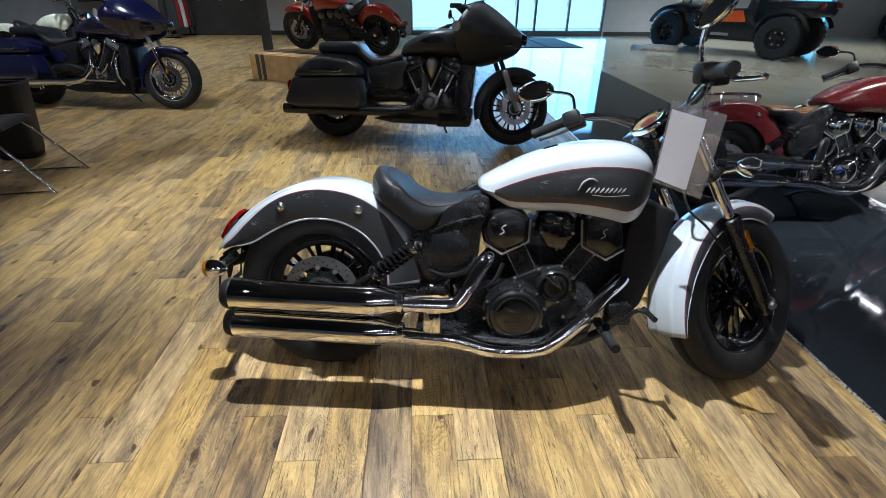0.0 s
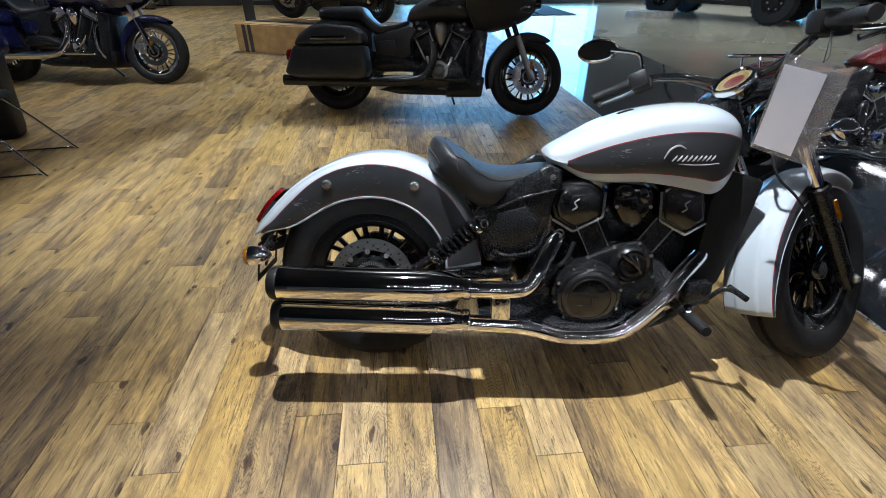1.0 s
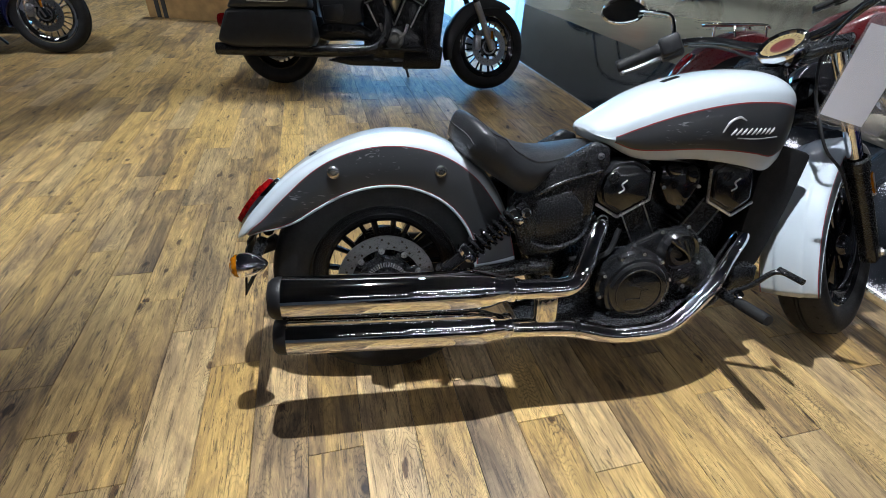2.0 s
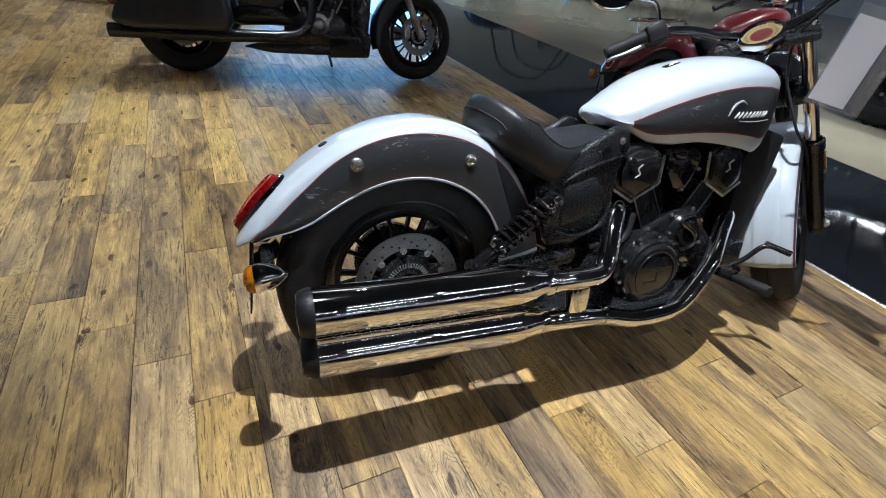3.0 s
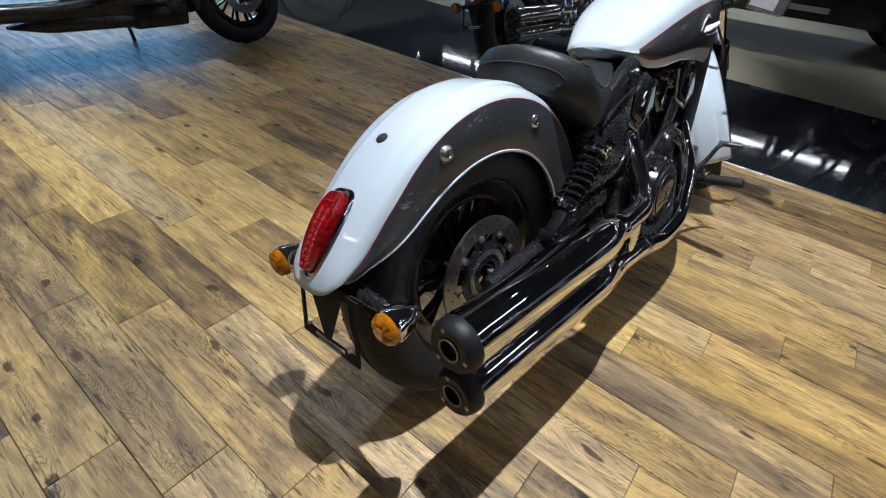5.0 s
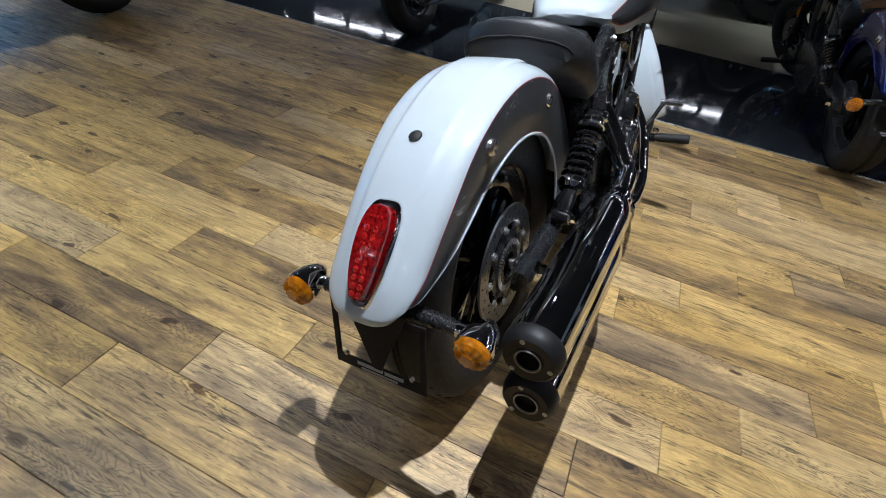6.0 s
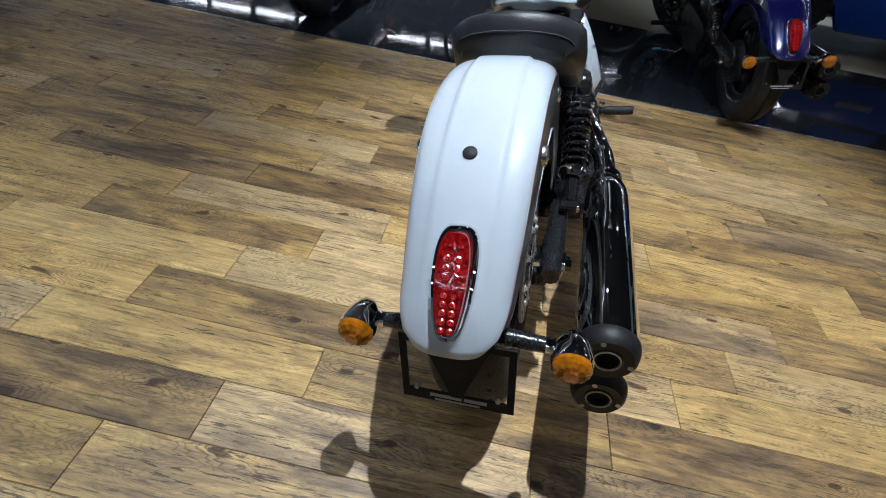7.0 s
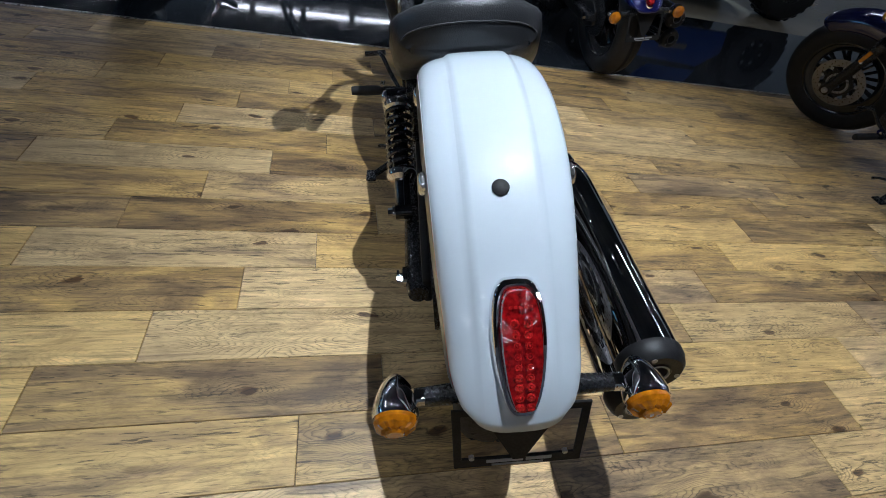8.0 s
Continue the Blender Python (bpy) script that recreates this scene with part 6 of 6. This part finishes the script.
# ---- chair and bin ----
def chair(m):
    root = thing("chair", m, "black moulded chair on a chrome sled frame", "chair")
    bm = bmesh.new()
    rows = []
    for x, z, w in (tuple(v) for v in crom([(0.26, 0.435, 0.20), (0.20, 0.455, 0.225), (0.0, 0.445, 0.235), (-0.15, 0.455, 0.235), (-0.21, 0.51, 0.235), (-0.25, 0.65, 0.23), (-0.28, 0.80, 0.20), (-0.285, 0.83, 0.16)], 4)):
        rows.append([(x + 0.03 * (y / w) ** 2, y, z + 0.012 * (y / w) ** 2) for y in np.linspace(-w, w, 11)])
    skin(bm, rows)
    part("seat_shell", bm, PLASTIC, root, "black moulded seat and back", solid=0.014)
    for s in (-1, 1):
        y = s * 0.27
        rail = sweep(bmesh.new(), [(-0.16, s * 0.20, 0.432), (-0.20, s * 0.22, 0.420), (-0.13, y, 0.03), (-0.10, y, 0.012), (0.15, y, 0.011), (0.46, y, 0.012), (0.48, y, 0.03), (0.20, s * 0.22, 0.410), (0.12, s * 0.20, 0.428)], 0.010, 12, 5)
        part("sled_leg", rail, CHROME, root, "chrome sled leg")
    part("cross_bar", cyl(bmesh.new(), (0.0, -0.22, 0.42), (0.0, 0.22, 0.42), 0.009, None, 10), CHROME, root)


chair(pose(-3.08, 3.92, 0, 0, 0, 6))


def bin_():
    root = thing("waste_bin", pose(-3.32, 4.62, 0, 0, 0, 10), "tall black plastic bin with a rolled rim", "bin")
    rows = []
    for w, z in ((0.13, 0.0), (0.14, 0.012), (0.205, 0.60), (0.198, 0.60), (0.15, 0.05)):
        rows.append([(w * abs(math.cos(a)) ** 0.4 * (1 if math.cos(a) >= 0 else -1), w * 0.8 * abs(math.sin(a)) ** 0.4 * (1 if math.sin(a) >= 0 else -1), z) for a in (2 * math.pi * k / 32 for k in range(32))])
    bm = bmesh.new()
    made = skin(bm, rows, True)
    bm.faces.new(list(reversed(made[0])))
    bm.faces.new(made[-1])
    bmesh.ops.recalc_face_normals(bm, faces=bm.faces)
    part("body", bm, PLASTIC, root)
    rim = [(0.212 * abs(math.cos(a)) ** 0.4 * (1 if math.cos(a) >= 0 else -1), 0.170 * abs(math.sin(a)) ** 0.4 * (1 if math.sin(a) >= 0 else -1), 0.612) for a in (2 * math.pi * k / 48 for k in range(49))]
    part("rolled_rim", sweep(bmesh.new(), rim, 0.012, 8, 1), PLASTIC, root)


bin_()
bm = box(bmesh.new(), (0, 0, CEIL / 2), (0.22, 0.22, CEIL), None, 0.012)
pillar = part("pillar", bm, WALLDARK)
pillar.matrix_world = pose(-2.83, 12.6, 0, 0, 0, 12)
tagged(pillar, "square dark steel pillar", "pillar", kind="structure")


# ---- side-by-side off-road vehicles ----
def buggy(m, paint, label, group, length=2.9, sill=0.30, waist=0.80):
    root = thing("off_road_vehicle", m, label, "off-road vehicle", group)
    for x in (0.0, length - 0.75):
        for s in (-1, 1):
            c = (x, s * 0.62, 0.37)
            hub = part("wheel", lathe(bmesh.new(), [(0.0, -0.05), (0.06, -0.06), (0.10, -0.03), (0.17, -0.05), (0.185, -0.10), (0.195, -0.12), (0.195, 0.12), (0.17, 0.05), (0.0, 0.05)], c, (0, -s, 0), 28), SATINBLACK, root)
            part("tyre", lathe(bmesh.new(), [(0.19, -0.12), (0.26, -0.135), (0.33, -0.13), (0.36, -0.10), (0.37, 0.0), (0.36, 0.10), (0.33, 0.13), (0.26, 0.135), (0.19, 0.12)], c, (0, 1, 0), 40), RUBBER, hub)
            knobs = bmesh.new()
            for k in range(26):
                a = 2 * math.pi * k / 26
                for q in (-0.07, 0.0, 0.07):
                    f = a + (0.12 if q == 0 else 0)
                    box(knobs, (0, 0, 0), (0.045, 0.055, 0.022), Matrix.Translation((c[0] + 0.366 * math.cos(f), c[1] + q, c[2] + 0.366 * math.sin(f))) @ Matrix.Rotation(-f + math.pi / 2, 4, "Y"))
            part("tread", knobs, RUBBER, hub)
            for k in range(6):
                a = 2 * math.pi * k / 6
                part("rim_spoke", box(bmesh.new(), (c[0] + 0.115 * math.cos(a), c[1] + s * 0.055, c[2] + 0.115 * math.sin(a)), (0.03, 0.02, 0.03), None, 0.005, 1), SATIN, hub)
            part("mudguard", fender_shell((x, 0.37), ((20, 160), (20, 160), (20, 160)), (([0, 180], [0.50, 0.50]), ([0, 180], [0.46, 0.46]), ([0, 180], [0.43, 0.43])), (0.02, 0.022, 0.022, 0.02), 20, 0, False), [SATINBLACK] * 3, root).location = (0, s * 0.66, 0)
            part("damper", cyl(bmesh.new(), (x + 0.05, s * 0.42, 0.45), (x - 0.05, s * 0.36, 0.95), 0.03, None, 12), GOLD if paint is ORANGE else SATINBLACK, root)
    mid = (length - 0.75) / 2
    part("floor_pan", box(bmesh.new(), (mid, 0, 0.34), (length - 1.5, 1.30, 0.12), None, 0.03), SATINBLACK, root)
    part("nose", blob([(length - 1.25, 0.72, 0.20, 0.60, 0), (length - 0.9, 0.75, 0.20, 0.60, 0), (length - 0.5, 0.72, 0.15, 0.52, 0), (length - 0.28, 0.66, 0.08, 0.42, 0)]), SATINBLACK if paint is ORANGE else paint, root)
    part("rear_box", box(bmesh.new(), (-0.05, 0, 0.86), (0.85, 1.15, 0.26), None, 0.05), SATINBLACK, root)
    for s in (-1, 1):
        part("side_panel", prism(bmesh.new(), [(0.45, sill), (length - 1.28, sill), (length - 1.12, sill + 0.22), (length - 1.25, waist), (0.62, waist + 0.06), (0.40, sill + 0.22)], s * 0.62, s * 0.68, 0.02), SATINBLACK if paint is ORANGE else paint, root)
        part("colour_flash", prism(bmesh.new(), [(0.62, 0.62), (1.25, 0.60), (1.42, 0.76), (0.72, 0.82)], s * 0.676, s * 0.690, 0.006), paint, root)
        part("sill_bars", box(bmesh.new(), (1.05, s * 0.686, 0.385), (0.34, 0.008, 0.05), None, 0.002, 1), GREYMARK, root, "pale lettering bar")
        part("cage", sweep(bmesh.new(), [(length - 1.05, s * 0.60, 0.88), (length - 1.45, s * 0.60, 1.65), (0.55, s * 0.60, 1.72), (0.10, s * 0.58, 1.0)], 0.025, 10, 4), SATINBLACK, root)
        part("seat", blob([(0.55, 0.75, 0.30, 0.22, s * 0.30), (0.68, 0.80, 0.33, 0.23, s * 0.30), (0.80, 0.62, 0.14, 0.23, s * 0.30), (1.15, 0.60, 0.10, 0.22, s * 0.30)]), LEATHER, root)
        part("rear_lamp", box(bmesh.new(), (-0.50, s * 0.45, 0.92), (0.04, 0.20, 0.09), None, 0.01), REDLENS, root)
    return root


buggy(pose(9.10, 11.0, 0, 0, 0, 122) @ Matrix.Scale(1.18, 4), ORANGE, "black and orange off-road buggy with knobbly tyres", "off-road vehicles")
buggy(pose(4.05, -2.75, 0, 0, 0, 88), BRIGHTBLUE, "bright blue off-road buggy on the polished floor", "off-road vehicles", sill=0.19, waist=0.52)
buggy(pose(5.7, 0.35, 0, 0, 0, 95), SATINBLACK, "black off-road vehicle with a grey tray", "off-road vehicles", 3.1)
buggy(pose(17.0, 14.2, 0, 0, 0, 75), SATINBLACK, "black all-terrain vehicle near the far wall", "off-road vehicles", 2.3)

# pale stone slab before the buggy's wheel
rng = random.Random(4)
bm = bmesh.new()
rows = []
for z, k in ((0, 1.0), (0.07, 0.98), (0.12, 0.88), (0.125, 0.4)):
    rows.append([(k * (0.55 + 0.06 * math.sin(5 * a)) * math.cos(a), k * (0.26 + 0.03 * math.sin(3 * a + 1)) * math.sin(a), z) for a in (2 * math.pi * i / 28 for i in range(28))])
made = skin(bm, rows, True)
bm.faces.new(made[-1])
bm.faces.new(list(reversed(made[0])))
ob = part("stone_slab", bm, STONE)
ob.matrix_world = pose(6.75, 12.55, 0, 0, 0, -15)
tagged(ob, "flat pale rock slab lying on the polished floor", "rock")

# glowing display in the recess of the far wall
bm = box(bmesh.new(), (14.4, FAR + 0.12, 1.0), (1.4, 0.06, 2.0), None, 0.01)
tagged(part("display_screen", bm, SCREEN), "tall blue glowing display screen in the wall", "screen")
wall_box("wall_north_6", 13.6, 15.2, FAR + 0.2, FAR + 0.4, -0.06, CEIL, WALLDARK, "dark back of the display recess")


# ---- things along the far and left walls ----
def rail_of_clothes(m, colors, label):
    root = thing("clothes_rack", m, label, "clothes rack")
    for x in (-0.5, 0.5):
        part("post", cyl(bmesh.new(), (x, 0, 0.02), (x, 0, 1.28), 0.016, None, 10), SATINBLACK, root)
        part("foot", box(bmesh.new(), (x, 0, 0.02), (0.05, 0.5, 0.03), None, 0.01), SATINBLACK, root)
    part("rail", cyl(bmesh.new(), (-0.5, 0, 1.24), (0.5, 0, 1.24), 0.014, None, 10), SATINBLACK, root)
    for i, mat in enumerate(colors):
        x = -0.40 + 0.8 * i / max(1, len(colors) - 1)
        bm = bmesh.new()
        rows = [[(x + t * w, y, z) for t, y in ((-0.5, -0.22 * k), (0.5, -0.22 * k), (0.6, 0.0), (0.5, 0.22 * k), (-0.5, 0.22 * k), (-0.6, 0.0))] for z, k, w in ((1.22, 0.25, 0.05), (1.16, 0.8, 0.06), (0.8, 1.0, 0.07), (0.26, 1.05, 0.075))]
        made = skin(bm, rows, True)
        bm.faces.new(made[-1])
        part("jacket", bm, mat, root)
    return root


rail_of_clothes(pose(-5.90, 15.9, 0, 0, 0, 80), [WALLDARK, REDFABRIC, WHITEFABRIC, REDFABRIC, WALLDARK], "clothes rack with red, white and black jackets")
bm = box(bmesh.new(), (-4.75, FAR - 0.10, 1.25), (1.95, 0.16, 2.5), None, 0.01)
tagged(part("dark_panel_wall", bm, WALLDARK), "dark display panel standing against the far wall", "display panel")
for k in range(3):
    root = thing("hanging_tag", pose(-5.4 + k * 0.6, FAR - 0.20, 1.0), "small pale tag on the dark panel", "tag", "panel tags")
    part("card", box(bmesh.new(), (0, 0, 0), (0.09, 0.008, 0.16), None, 0.002, 1), GREYMARK, root)
cruiser(standing(-6.43, 9.6, -8.0), PALEGREEN, PALEGREEN, PALEGREEN, LEATHER, CHROME, 14, "motorcycle with a white and green tank behind a touring motorcycle", "cruisers in a row")

# ---- boards of the wooden floor ----
BW, BL, GAP = 0.1465, 0.722, 0.0013


def board_mesh(name, w, l):
    bm = bmesh.new()
    a, b = w / 2, l / 2
    rows = [[(-x, -y, z), (x, -y, z), (x, y, z), (-x, y, z)] for x, y, z in ((a, b, -0.009), (a, b, -0.0014), (a - 0.0011, b - 0.0011, 0.0))]
    made = skin(bm, rows, True)
    bm.faces.new(made[-1])
    bmesh.ops.recalc_face_normals(bm, faces=bm.faces)
    mesh = bpy.data.meshes.new(name)
    bm.to_mesh(mesh)
    bm.free()
    mesh.materials.append(WOOD)
    return mesh


plank_data = board_mesh("plank", BW - GAP, BL - GAP)
verts, faces, count = [], [], 0
chosen = []
for n in range(-62, 10):
    u0 = 0.077 + BW * n
    start = (0.304 - 0.186 * n) % BL
    for k in range(-19, 24):
        v0 = start + BL * k
        u1 = min(u0 + BW, EDGE_U - 0.004)
        if u1 - u0 < 0.02:
            continue
        x, y = uv_world((u0 + u1) / 2, v0 + BL / 2)
        if not (WX0 < x < 3.2 and WY0 < y < FAR + 0.1):
            continue
        near = -2.2 < (u0 + u1) / 2 < 1.5 and -0.6 < v0 + BL / 2 < 6.6 and u1 - u0 > BW - 0.001
        chosen.append((math.hypot(x + 0.1, (y - 1.9) * 0.72), near, u0, u1, v0))
chosen.sort()
for dist, near, u0, u1, v0 in chosen:
    if near and count < 300:
        ob = new("plank", plank_data)
        ob.parent = floor
        ob.location = ((u0 + u1) / 2, v0 + BL / 2, 0.0)
        count += 1
        continue
    a, b = (u1 - u0 - GAP) / 2, (BL - GAP) / 2
    cx, cy, base = (u0 + u1) / 2, v0 + BL / 2, len(verts)
    for x, y, z in ((a, b, -0.009), (a, b, -0.0014), (a - 0.0011, b - 0.0011, 0.0)):
        verts += [(cx - x, cy - y, z), (cx + x, cy - y, z), (cx + x, cy + y, z), (cx - x, cy + y, z)]
    for r in (0, 4):
        faces += [(base + r + j, base + r + (j + 1) % 4, base + r + 4 + (j + 1) % 4, base + r + 4 + j) for j in range(4)]
    faces.append((base + 8, base + 9, base + 10, base + 11))
mesh = bpy.data.meshes.new("planks")
mesh.from_pydata(verts, [], faces)
mesh.materials.append(WOOD_FAR)
planks = new("planks", mesh)
planks.parent = floor
tagged(planks, "further boards of the same wooden floor", kind="stuff")
